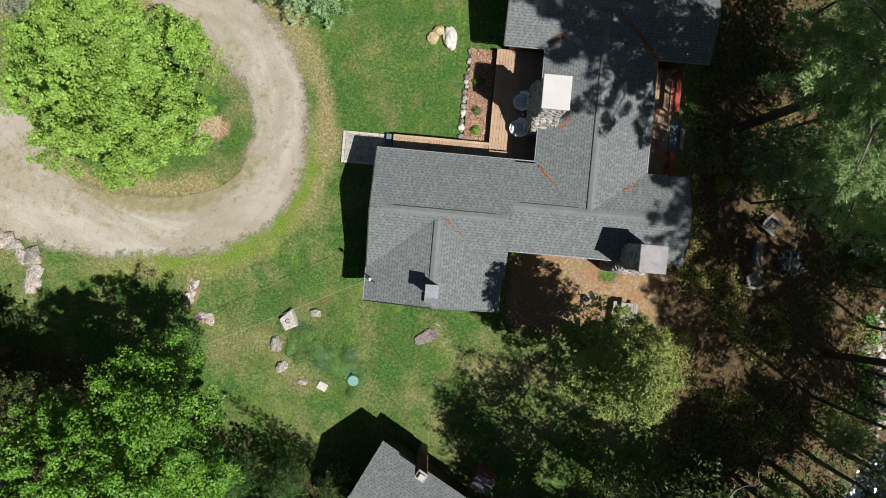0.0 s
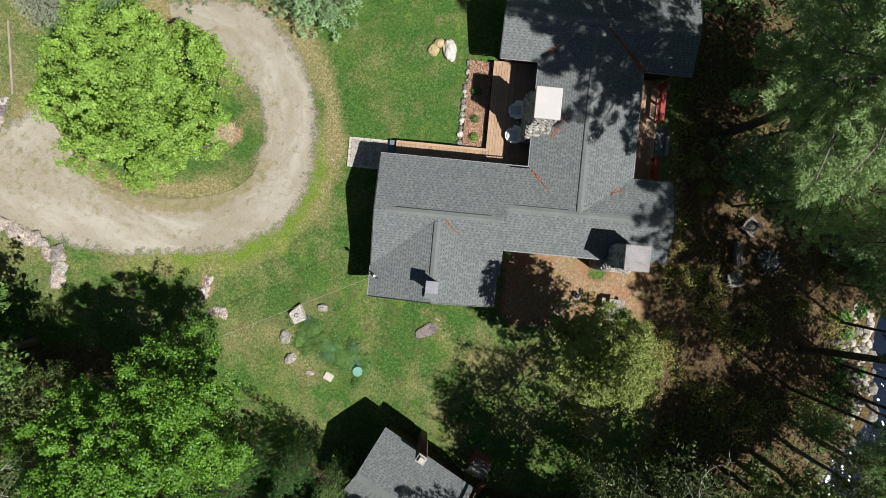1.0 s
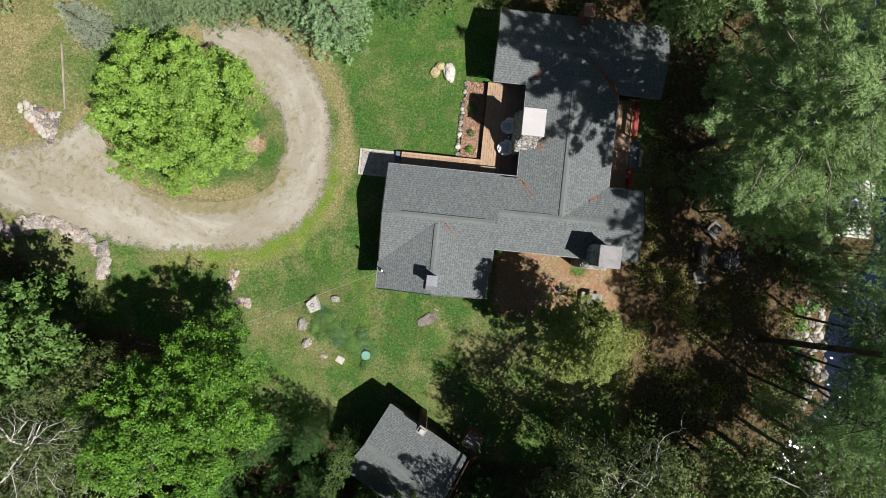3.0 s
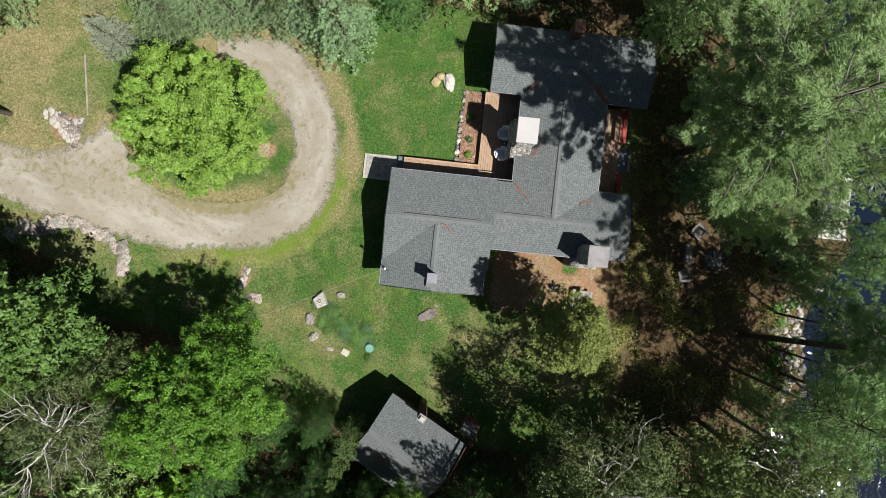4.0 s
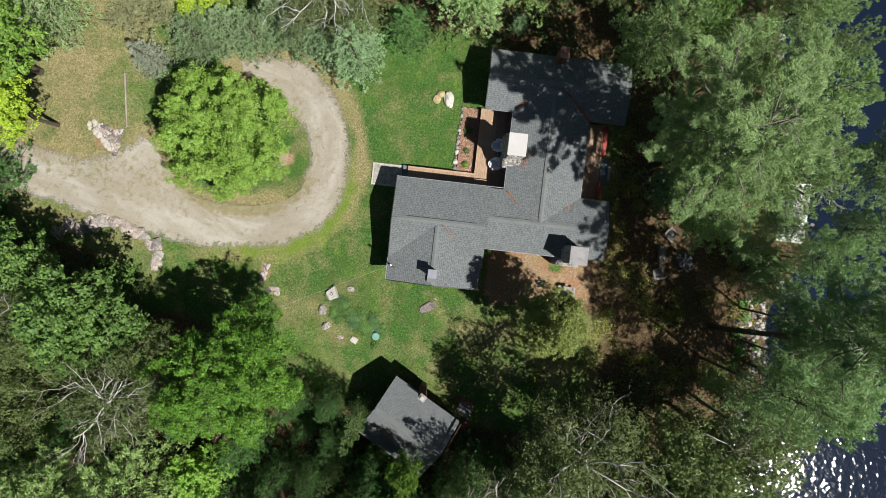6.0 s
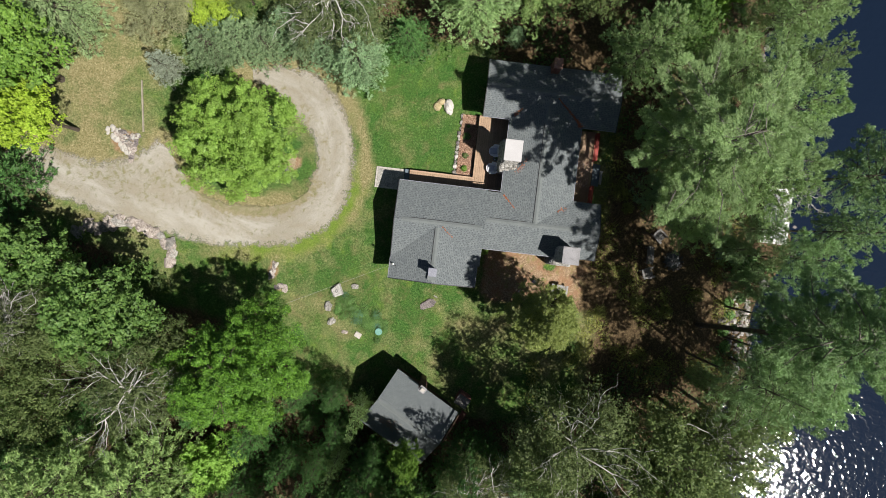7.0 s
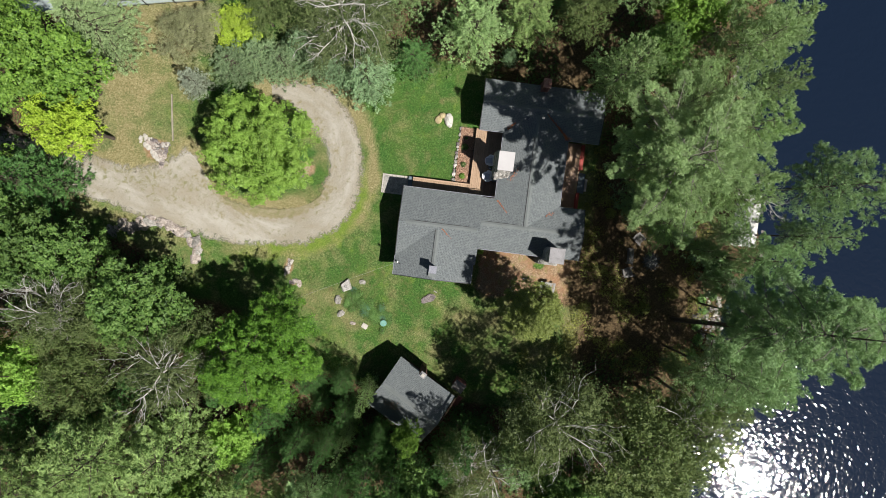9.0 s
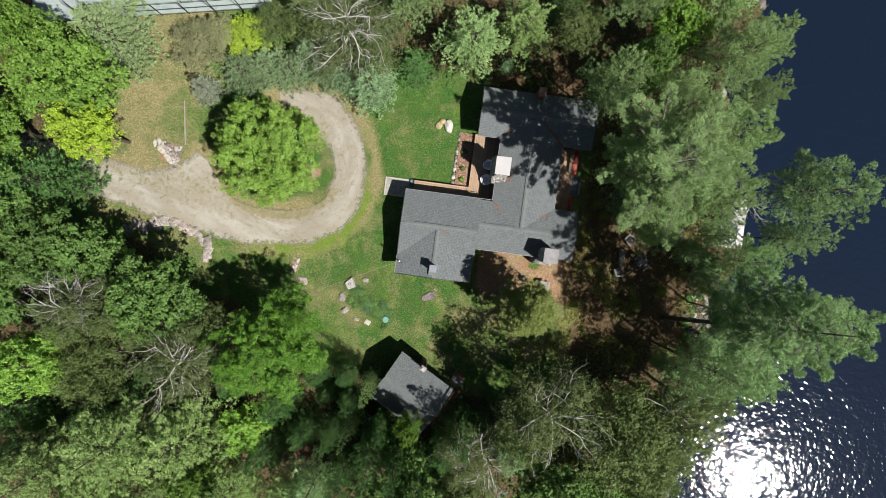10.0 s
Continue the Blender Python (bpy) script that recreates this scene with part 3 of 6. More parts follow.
def limbs_to(rng, ends, trunk_top, r0, sides=5):
    co, faces = [], []
    for e in ends:
        start = np.array([0, 0, trunk_top * rng.uniform(0.55, 1.0)])
        mid = start * 0.45 + e * 0.55 + rng.normal(size=3) * 0.06 * np.linalg.norm(e - start)
        mid[2] = start[2] + (e[2] - start[2]) * rng.uniform(0.35, 0.6)
        r = r0 * rng.uniform(0.35, 0.6)
        tube(co, faces, [start, mid, e], [r, r * 0.6, r * 0.15], sides)
        for _ in range(3):
            f = rng.uniform(0.4, 0.9)
            p = mid + (e - mid) * f
            q = p + unit(rng.normal(size=3) + unit(e - mid) * 1.2) * np.linalg.norm(e - start) * rng.uniform(0.15, 0.32)
            tube(co, faces, [p, (p + q) / 2 + rng.normal(size=3) * 0.05, q], [r * 0.35, r * 0.22, r * 0.06], 4)
    return co, faces


def trunk_mesh(h, r, mat, rng):
    co, faces = [], []
    pts = [(rng.normal() * 0.04 * h * k / 6, rng.normal() * 0.04 * h * k / 6, -0.3 + (h + 0.3) * k / 6) for k in range(7)]
    tube(co, faces, pts, [r * (1.25 if k == 0 else 1 - 0.13 * k) for k in range(7)], 8)
    return mesh_of("trunk", co, faces, mat)


def tufted(rng, c, axis, radius, count, flat=0.8):
    """Places on the upper shells of small domes: centre for each, outward direction and place."""
    idx = np.repeat(np.arange(len(c)), count)
    m = len(idx)
    o = unit(rng.normal(size=(m, 3)) + axis[idx] * 0.55 + np.array([0, 0, 0.45]))
    pos = c[idx] + o * (radius[idx] * rng.uniform(0.45, 1.0, m))[:, None] * np.array([1, 1, flat])
    return idx, o, pos


def broadleaf(seed, R, H, base, lobes_n, leaves, size, mat, bark, limbs=12, flat=0.65, inner=0.2, wide=0.34, lobes=0.35, lobe_r=0.27, subs=13, simple=True, shoots=1.0, core_share=8, cone=0.0):
    """A broad-leaved tree: trunk, limbs, and a crown of lobes, each made of small domed sprays of single leaves."""
    rng = np.random.default_rng(seed)
    zc, rz = base + (H - base) * 0.42, (H - base) * 0.5
    i = np.arange(lobes_n) + 0.5
    dz = 1 - 1.45 * i / lobes_n
    ang = i * 2.39996 + rng.normal(size=lobes_n) * 0.35
    flat_r = np.sqrt(np.maximum(0, 1 - dz**2))
    d = unit(np.stack([np.cos(ang) * flat_r, np.sin(ang) * flat_r, dz], 1) + rng.normal(size=(lobes_n, 3)) * 0.12)
    rad = np.array([1 - lobes + lobes * 1.6 * (0.5 + 0.5 * noise.noise((v[0] * 1.9 + seed, v[1] * 1.9, v[2] * 1.9))) for v in d])
    rad = np.clip(rad * rng.uniform(0.86, 1.06, lobes_n), 0.3, 1.05) - lobe_r * 0.55
    k = rng.choice(lobes_n, int(lobes_n * inner), replace=False)
    rad[k] *= rng.uniform(0.6, 0.85, len(k))
    c = d * rad[:, None] * np.array([R, R, rz]) + np.array([0, 0, zc])
    rc = R * lobe_r * rng.uniform(0.65, 1.25, lobes_n)

    def taper(p):
        k = (1 - cone * (p[:, 2] - base) / (H - base)) / (1 - 0.42 * cone)
        return p * np.stack([k, k, np.ones(len(p))], 1)

    c = taper(c)
    # sprays on each lobe
    li, so, sc = tufted(rng, c, unit(d * 0.8 + np.array([0, 0, 0.3])), rc, subs, flat)
    rs = rc[li] * rng.uniform(0.26, 0.46, len(li))
    idx, o, pos = tufted(rng, sc, so, rs, max(3, leaves // len(li)), 0.75)
    m = len(idx)
    # each spray runs out into a shoot, a little upwards
    shoot = unit(so + rng.normal(size=so.shape) * 0.45 + np.array([0, 0, 0.2]))
    along = rng.uniform(-0.7, 1.5, m) * rs[idx] * shoots
    pos = sc[idx] + (pos - sc[idx]) * np.clip(1.05 - 0.4 * along / rs[idx], 0.35, 1.2)[:, None] + shoot[idx] * along[:, None]
    out = unit(o * 0.6 + so[idx] * 0.3 + np.array([0, 0, 0.5]) + rng.normal(size=(m, 3)) * (0.42 if simple else 0.62))
    # larger leaves inside the crown, added to block sun through its gaps
    core = max(100, leaves // core_share)
    inside = unit(rng.normal(size=(core, 3))) * (rng.uniform(0.1, 0.68, core) * (1 - 0.4 * lobes))[:, None] * np.array([R, R, rz]) + np.array([0, 0, zc])
    inside = taper(inside)
    pos, out = np.vstack([pos, inside]), np.vstack([out, unit(rng.normal(size=(core, 3)) + np.array([0, 0, 0.8]))])
    sizes = np.concatenate([size * rng.uniform(0.7, 1.3, m), size * 1.7 * rng.uniform(0.7, 1.3, core)])
    crown = leaf_mesh("crown", pos, out, sizes, wide, rng, mat, simple)
    r0 = 0.022 * H
    ends = c[rng.choice(lobes_n, min(limbs, lobes_n), replace=False)] * 0.98
    lc, lf = limbs_to(rng, ends, base + (H - base) * 0.4, r0)
    return trunk_mesh(base + (H - base) * 0.55, r0, bark, rng), mesh_of("limbs", lc, lf, bark), crown


def conifer(seed, R, H, base, whorls, per, mat, droop=0.1, point=1.0, needle=0.2, twigs=9, lean=0.5, slim=0.12, plume=0.4, count=14, ragged=0.35, tuft=0.2, bark=None, twiggy=False, skirt=5.0):
    """A conifer: straight trunk, whorls of limbs, each a plume of side twigs that carry tufts of needles."""
    rng = np.random.default_rng(seed)
    lc, lf = [], []
    starts, dirs = [], []
    for w in range(whorls):
        f = w / (whorls - 1)
        z = base + (H * 0.98 - base) * f
        reach = R * (1 - f) ** point * (0.35 + 0.65 * min(1, f * skirt + 0.09 * skirt)) + 0.2
        n = max(3, int(per * (1 - 0.45 * f)))
        for k in range(n):
            a = 2 * math.pi * (k + rng.uniform(-0.3, 0.3)) / n + w * 2.4
            lobe = 1 + ragged * noise.noise((math.cos(a) * 1.3 + seed, math.sin(a) * 1.3, f * 2.5)) * 1.3
            ln = min(reach * rng.uniform(1 - ragged, 1.1) * lobe, reach * 1.06)
            rise = lean * (0.2 + f) - droop * (1 - f)
            zz = z + rng.uniform(-0.25, 0.25) * (H - base) / whorls
            p = np.array([0, 0, zz])
            u = np.array([math.cos(a), math.sin(a), 0])
            s = np.array([-math.sin(a), math.cos(a), 0])
            bend = s * rng.normal() * 0.08 * ln
            tip = p + u * ln + np.array([0, 0, rise * ln * 0.6])
            midp = p + u * ln * 0.55 + bend + np.array([0, 0, (rise - 0.12) * ln * 0.3])
            r = 0.0085 * H * (1 - 0.75 * f) * 0.4
            tube(lc, lf, [p, midp, tip], [r, r * 0.65, r * 0.2], 4)
            m = max(4, int(twigs * ln / R * 1.5) + 2)
            for q in range(m):
                g = 0.13 + 0.87 * (q + rng.uniform(0, 1)) / m
                at = p + (midp - p) * min(1, g / 0.55) if g < 0.55 else midp + (tip - midp) * (g - 0.55) / 0.45
                side = 1 if q % 2 else -1
                tw = min(ln * plume * (1.1 - g), 0.5 * R) * rng.uniform(0.55, 1.1)
                dirv = unit(u * rng.uniform(0.7, 1.1) + s * side * 0.8 + np.array([0, 0, rng.uniform(0.0, 0.35)]))
                if twiggy:
                    tube(lc, lf, [at, at + dirv * tw], [r * 0.14, r * 0.06], 3)
                j = max(1, int(tw / (tuft * 1.35)))
                for h in range(j):
                    starts.append(at + dirv * tw * (h + 1) / j + rng.normal(size=3) * tuft * 0.25)
                    dirs.append(unit(dirv * 0.7 + u * 0.3 + np.array([0, 0, 0.25])))
            starts.append(tip)
            dirs.append(unit(u + np.array([0, 0, 0.3])))
    starts, dirs = np.array(starts), np.array(dirs)
    rt = tuft * rng.uniform(0.75, 1.3, len(starts))
    idx, o, p = tufted(rng, starts, dirs, rt * 0.75, count, 0.7)
    m = len(idx)
    d = unit(o * 0.6 + dirs[idx] * 0.6 + rng.normal(size=(m, 3)) * 0.42)
    nrm = o * 0.6 + np.array([0, 0, 0.75]) + rng.normal(size=(m, 3)) * 0.3
    nrm = unit(nrm - d * (nrm * d).sum(1, keepdims=True))
    b = np.cross(nrm, d)
    ln = needle * rng.uniform(0.65, 1.3, (m, 1))
    p = p - d * ln * 0.4
    co = np.stack([p - b * ln * slim, p + b * ln * slim, p + d * ln], 1).reshape(-1, 3)
    # extra triangles close to the trunk, added to thicken the cast shade
    k = rng.choice(np.flatnonzero(starts[:, 2] < base + 0.6 * (H - base)), 800)
    q = starts[k] * np.stack([*[rng.uniform(0.2, 0.7, 800)] * 2, np.ones(800)], 1) - np.array([0, 0, 0.3])
    wide = unit(rng.normal(size=(800, 3)) * np.array([1, 1, 0.4]))
    far = np.cross(wide, unit(rng.normal(size=(800, 3)) * 0.4 + np.array([0, 0, 1])))
    size = R * rng.uniform(0.014, 0.025, (800, 1))
    co = np.vstack([co, np.stack([q - wide * size * 0.7, q + wide * size * 0.7, q + far * size * 2.2], 1).reshape(-1, 3)])
    m += 800
    crown = mesh_of("crown", co, np.arange(3 * m).reshape(-1, 3), mat)
    tc, tf = [], []
    tube(tc, tf, [(0, 0, -0.4), (0, 0, H * 0.5), (0, 0, H * 0.98)], [0.011 * H, 0.0065 * H, 0.02], 8)
    return mesh_of("trunk", tc, tf, BARK), mesh_of("limbs", lc, lf, bark or BARK), crown


def bare_tree(seed, R, H, mat, forks=9):
    rng = np.random.default_rng(seed)
    co, faces = [], []

    def grow(p, d, ln, r, depth):
        bow = unit(rng.normal(size=3)) * ln * 0.13
        pts = [p + d * ln * f + bow * math.sin(math.pi * f) + rng.normal(size=3) * ln * 0.025 * (f > 0) for f in (0, 0.3, 0.55, 0.8, 1.0)]
        tube(co, faces, pts, [r, r * 0.86, r * 0.72, r * 0.6, r * 0.46], 5 if depth > 1 else 3)
        if depth:
            for k in range(3 if depth > 1 else 2):
                grow(pts[rng.integers(1, 5)], unit(d + rng.normal(size=3) * 0.55 + np.array([0, 0, 0.08])), ln * rng.uniform(0.5, 0.78), r * 0.5, depth - 1)

    top = H * 0.6
    for k in range(forks):
        a = 2 * math.pi * k / forks + rng.uniform(-0.4, 0.4)
        grow(np.array([0, 0, top * rng.uniform(0.7, 1)]), unit(np.array([math.cos(a), math.sin(a), rng.uniform(0.15, 0.9)])), R * 0.6, 0.055, 3)
    return trunk_mesh(top * 1.05, 0.15, ASHBARK, rng), mesh_of("limbs", co, faces, mat)


def tree(name, label, category, meshes, m):
    ob = thing(name, label, category, "trees round the house", m)
    for part_name, me, kind in zip(("trunk", "branchwork", "crown"), meshes, ("", "stuff", "")):
        put(part_name, me, ob, kind=kind)
    return ob


def recolour(meshes, mat):
    crown = meshes[2].copy()
    crown.materials[0] = mat
    return meshes[0], meshes[1], crown


R0, H0 = 4.0, 12.0
MAPLES = [broadleaf(q, R0, H0, 3.5, 54, 15000, 0.2, MAPLE, BARK, 12, 0.75, 0.15, 0.38, 0.38, 0.25) for q in (3, 8, 15)]
PINES = [conifer(q, R0, H0, 4.2, 13, 7, PINE, 0.05, 0.5, 0.215, 13, 0.5, 0.175, 0.45, 12, 0.4, 0.25) for q in (5, 12)]
TALL = [conifer(q, R0, H0, 6.0, 12, 7, PINE, 0.02, 0.45, 0.15, 13, 0.45, 0.18, 0.42, 27, 0.45, 0.32) for q in (61, 64)]
HUGE = [conifer(q, 6.0, 22.0, 10.5, 11, 7, PINE, 0.0, 0.42, 0.128, 27, 0.5, 0.15, 0.36, 100, 0.5, 0.36, ASHBARK, True, 2.0) for q in (71, 75)]
FIRS = [conifer(31, R0, H0, 1.0, 17, 8, FIR, 0.25, 0.85, 0.235, 11, 0.12, 0.17, 0.45, 9, 0.3, 0.25), conifer(37, R0, H0, 0.8, 16, 8, FIR, 0.2, 0.6, 0.235, 10, 0.2, 0.17, 0.45, 9, 0.35, 0.25)]
SPRUCES = [recolour(m, SPRUCE) for m in FIRS]
OLIVES = [broadleaf(q, R0, H0, 3.0, 66, 13500, 0.15, OLIVE, BARK, 12, 0.7, 0.2, 0.34, 0.4, 0.25, 14) for q in (41, 46)]
BIRCHES = []
for q in (51, 58):
    leafy = broadleaf(q, R0, H0 * 0.86, 3.0, 70, 15000, 0.125, GREYLEAF, ASHBARK, 4, 0.7, 0.4, 0.32, 0.45, 0.22, 14, True, 1.0, 90)
    BIRCHES.append((leafy[0], bare_tree(q, R0, H0 * 1.2, PALEBARK, 9)[1], leafy[2]))
KINDS = {
    "maple": ([recolour(m, DEEP) for m in MAPLES], "maple_tree", "dark green broad-leaved tree with dense crown", "tree"),
    "gmaple": (MAPLES, "maple_tree", "rich green maple tree with dense leafy crown", "tree"),
    "lmaple": ([recolour(m, BRIGHT) for m in MAPLES], "maple_tree", "light green broad-leaved tree in the woods", "tree"),
    "yellow": ([recolour(m, YELLOW) for m in MAPLES], "maple_tree", "yellow-green leafy tree at wood's edge", "tree"),
    "pine": (PINES, "pine_tree", "tall soft-needled green pine tree", "pine tree"),
    "wpine": ([recolour(m, WPINE) for m in PINES], "pine_tree", "tall olive-green pine in the woods", "pine tree"),
    "gpine": ([recolour(m, GPINE) for m in PINES], "pine_tree", "tall rich green pine tree by the lake", "pine tree"),
    "tpine": (TALL, "pine_tree", "very tall soft-needled pine with high crown", "pine tree"),
    "tgpine": ([recolour(m, GPINE) for m in TALL], "pine_tree", "very tall rich green pine by the lake", "pine tree"),
    "hpine": (HUGE, "pine_tree", "huge soft-needled pine with broad ragged crown", "pine tree"),
    "hgpine": ([recolour(m, GPINE) for m in HUGE], "pine_tree", "huge rich green pine leaning over the shore", "pine tree"),
    "lfir": ([recolour(m, PINE) for m in FIRS], "fir_tree", "slim yellow-green young fir tree", "fir tree"),
    "fir": (FIRS, "fir_tree", "dark green conical fir tree", "fir tree"),
    "spruce": (SPRUCES, "spruce_tree", "blue-green spruce tree beside the lawn", "spruce tree"),
    "psage": ([recolour(m, PALESAGE) for m in FIRS], "shrub", "large pale sage-green feathery shrub beside the court", "shrub"),
    "hedge": ([recolour(m, HEDGE) for m in FIRS], "shrub", "muted grey-green evergreen in the hedge", "shrub"),
    "blue": ([recolour(m, BLUEFIR) for m in FIRS], "spruce_tree", "small pale blue-grey spruce beside the timber", "spruce tree"),
    "olive": (OLIVES, "tree", "dull olive-green tree with small leaves", "tree"),
    "sage": ([recolour(m, SAGE) for m in OLIVES], "shrub", "pale sage-green bushy shrub beside the court", "shrub"),
    "birch": (BIRCHES, "birch_tree", "sparse grey-green birch with pale bare branches", "birch tree"),
}
TREES = [
    # kind, x, y, height, crown radius; north side
    ("psage", -27.1, 12.5, 8, 4.3), ("sage", -20.4, 12.7, 5, 2.4), ("sage", -19.0, 14.1, 4, 1.6), ("yellow", -16.9, 14.0, 4.0, 2.1), ("blue", -19.8, 9.5, 5, 1.5),
    ("hedge", -17.1, 11.4, 4.5, 2.6), ("hedge", -15.2, 12.2, 5, 2.5), ("hedge", -13.4, 12.1, 4.2, 2.3), ("spruce", -12.0, 13.4, 5, 2.3), ("spruce", -9.0, 12.2, 4.4, 2.1), ("birch", -8.5, 14.7, 9, 4.6), ("spruce", -6.7, 11.6, 6, 2.8),
    ("fir", -3.5, 13.9, 4, 2.1), ("pine", 1.0, 15.3, 9, 3.3), ("wpine", 4.8, 16.9, 9, 3.0), ("spruce", 4.1, 14.9, 3, 0.9),
    ("hedge", -10.8, 12.6, 5, 2.2), ("olive", -11.5, 16.5, 8, 2.8), ("pine", -4.5, 18.5, 10, 3.2), ("olive", -15.0, 15.2, 5, 2.0),
    # lake side
    ("pine", 11.2, 12.6, 16, 2.9), ("gmaple", 16.0, 18.4, 11, 2.7), ("tpine", 20.0, 15.8, 15, 3.5), ("pine", 22.6, 18.0, 13, 2.8), ("pine", 24.0, 14.6, 11, 2.2),
    ("hpine", 14.7, 6.7, 23, 6.3), ("tpine", 16.4, 6.6, 15, 3.0), ("gpine", 18.6, 8.2, 13, 3.0), ("tpine", 18.6, 5.8, 17, 3.3), ("gpine", 17.0, 4.0, 8.2, 2.7), ("tgpine", 22.8, 1.3, 15, 2.4), ("tpine", 19.6, 9.8, 17, 3.0), ("tpine", 16.4, 11.6, 14, 2.6), ("pine", 17.0, 13.8, 11, 2.7),
    # the pines at (15.7, 3.0), (16.6, 7.6) and (20.0, -6.5) are added for shade
    ("tgpine", 25.2, 7.0, 17, 3.7), ("gpine", 26.8, 3.6, 12, 2.5), ("hgpine", 20.6, -4.3, 27, 5.5), ("tpine", 15.7, 3.0, 13.5, 2.3), ("gpine", 15.2, 4.8, 7.4, 2.6), ("gpine", 16.6, 7.6, 11, 2.4), ("tgpine", 22.8, -2.7, 13, 2.8), ("tgpine", 20.0, -6.5, 18.5, 3.1), ("tgpine", 22.9, -5.0, 14, 2.6), ("tgpine", 26.2, -2.4, 18, 3.2),
    ("tgpine", 23.6, -6.6, 15, 3.3), ("gpine", 25.6, -7.6, 12, 2.6), ("birch", 20.6, -9.8, 12, 2.7),
    ("maple", 13.8, 14.8, 12, 2.3), ("fir", 8.0, 20.0, 9, 2.2), ("pine", 16.2, 22.4, 12, 3.2), ("pine", 19.8, 21.0, 12, 3.0), ("olive", 9.0, 17.8, 8, 2.3), ("pine", 8.2, 22.6, 10, 2.6), ("tpine", 12.6, 19.6, 14, 2.8),
    # south side
    ("olive", 17.2, -11.4, 11, 2.8), ("olive", 19.4, -11.8, 14, 3.6), ("olive", 22.2, -9.4, 12, 2.6), ("olive", 17.6, -14.8, 14, 3.4), ("birch", 9.6, -11.2, 17, 4.2), ("olive", 8.2, -13.0, 14, 2.7), ("gpine", 19.8, -7.6, 7, 1.3), ("gpine", 22.2, -0.6, 8, 2.0), ("gpine", 20.9, 1.6, 7, 1.7), ("fir", 23.3, 0.6, 6, 1.6), ("gpine", 22.6, 3.2, 8, 1.7), ("olive", 14.9, -12.8, 16, 4.4),
    # the fir at (3.8, -14.5) is added to shade the shed's back slope
    ("gmaple", -0.3, -14.6, 9.5, 1.3), ("lfir", -3.6, -12.0, 12, 0.95), ("lfir", -4.7, -15.2, 12.5, 1.05), ("fir", -5.2, -14.0, 7.5, 1.4), ("fir", -5.8, -11.9, 6.5, 1.4), ("fir", -8.0, -12.0, 7, 1.5), ("fir", -6.2, -16.4, 10, 1.5), ("fir", -2.4, -15.2, 10, 1.2), ("fir", 3.8, -14.5, 12.5, 2.2),
    ("maple", -0.1, -19.1, 12, 3.1), ("fir", -8.5, -16.7, 8, 1.8), ("maple", 11.0, -17.0, 13, 3.4), ("olive", 18.0, -17.4, 12, 3.0), ("maple", 14.4, -18.4, 12, 3.2), ("gpine", 7.6, -15.2, 11, 2.3), ("fir", 5.3, -14.4, 7, 1.5), ("birch", 4.5, -15.7, 12.5, 2.7),
    # the firs of 15 m and more are added tall to shade those north-west
    ("olive", 5.0, -19.5, 9, 2.8), ("fir", -7.2, -13.6, 6, 1.3), ("fir", 2.8, -16.6, 9, 1.8), ("fir", -2.7, -16.5, 16, 2.3), ("fir", 0.9, -18.0, 15, 1.7), ("fir", -0.9, -17.0, 15, 2.0), ("fir", -10.6, -14.6, 9, 2.0), ("gpine", -6.8, -19.6, 12, 2.6), ("fir", 2.6, -19.8, 10, 2.2), ("fir", -11.2, -18.2, 10, 2.2), ("olive", 4.6, -22.0, 10, 2.8), ("gpine", -2.8, -22.0, 12, 2.8), ("gmaple", -15.4, -20.6, 11, 2.8),
    # west woods
    ("lmaple", -13.0, -16.7, 8, 2.2), ("birch", -16.7, -11.0, 15, 3.9), ("olive", -22.9, -12.7, 13, 2.8),
    ("lmaple", -26.8, -12.3, 14, 2.8), ("wpine", -16.4, -16.9, 13, 4.4), ("wpine", -20.2, -17.0, 16, 4.1), ("wpine", -25.5, -20.0, 14, 3.8),
    ("wpine", -12.7, -20.5, 12, 3.2), ("maple", -19.5, -7.2, 12.5, 3.6), ("maple", -25.3, -4.7, 10, 3.1), ("maple", -28.0, -4.4, 12, 3.3),
    ("fir", -29.9, 0.5, 10, 4.2), ("yellow", -26.1, 4.6, 11, 2.5), ("gmaple", -27.6, 8.0, 12.5, 3.9), ("birch", -24.0, -7.8, 15.5, 3.0),
    ("olive", -24.2, -9.6, 12, 2.9), ("gmaple", -30.7, 10.7, 14, 2.4), ("maple", -32.0, -1.5, 14, 3.8), ("maple", -31.0, -8.0, 14, 3.6),
    ("fir", -30.0, -16.5, 13, 3.0), ("wpine", -31.0, -20.5, 14, 3.6), ("olive", -21.6, -8.8, 10, 2.6), ("fir", -14.5, -13.6, 7, 2.0), ("wpine", -22.2, -21.6, 13, 3.4), ("wpine", -18.6, -22.4, 12, 3.0), ("fir", -4.8, -19.0, 13, 1.9), ("fir", -28.4, -19.2, 12, 2.6), ("olive", -15.7, -9.2, 10, 2.3), ("fir", -13.6, -17.9, 8, 1.8),
    ("gmaple", -33.0, 4.0, 13, 3.6), ("wpine", -8.9, -20.8, 11, 2.6), ("fir", -20.5, -13.8, 9, 2.2), ("fir", -23.6, -16.2, 10, 2.4),
]
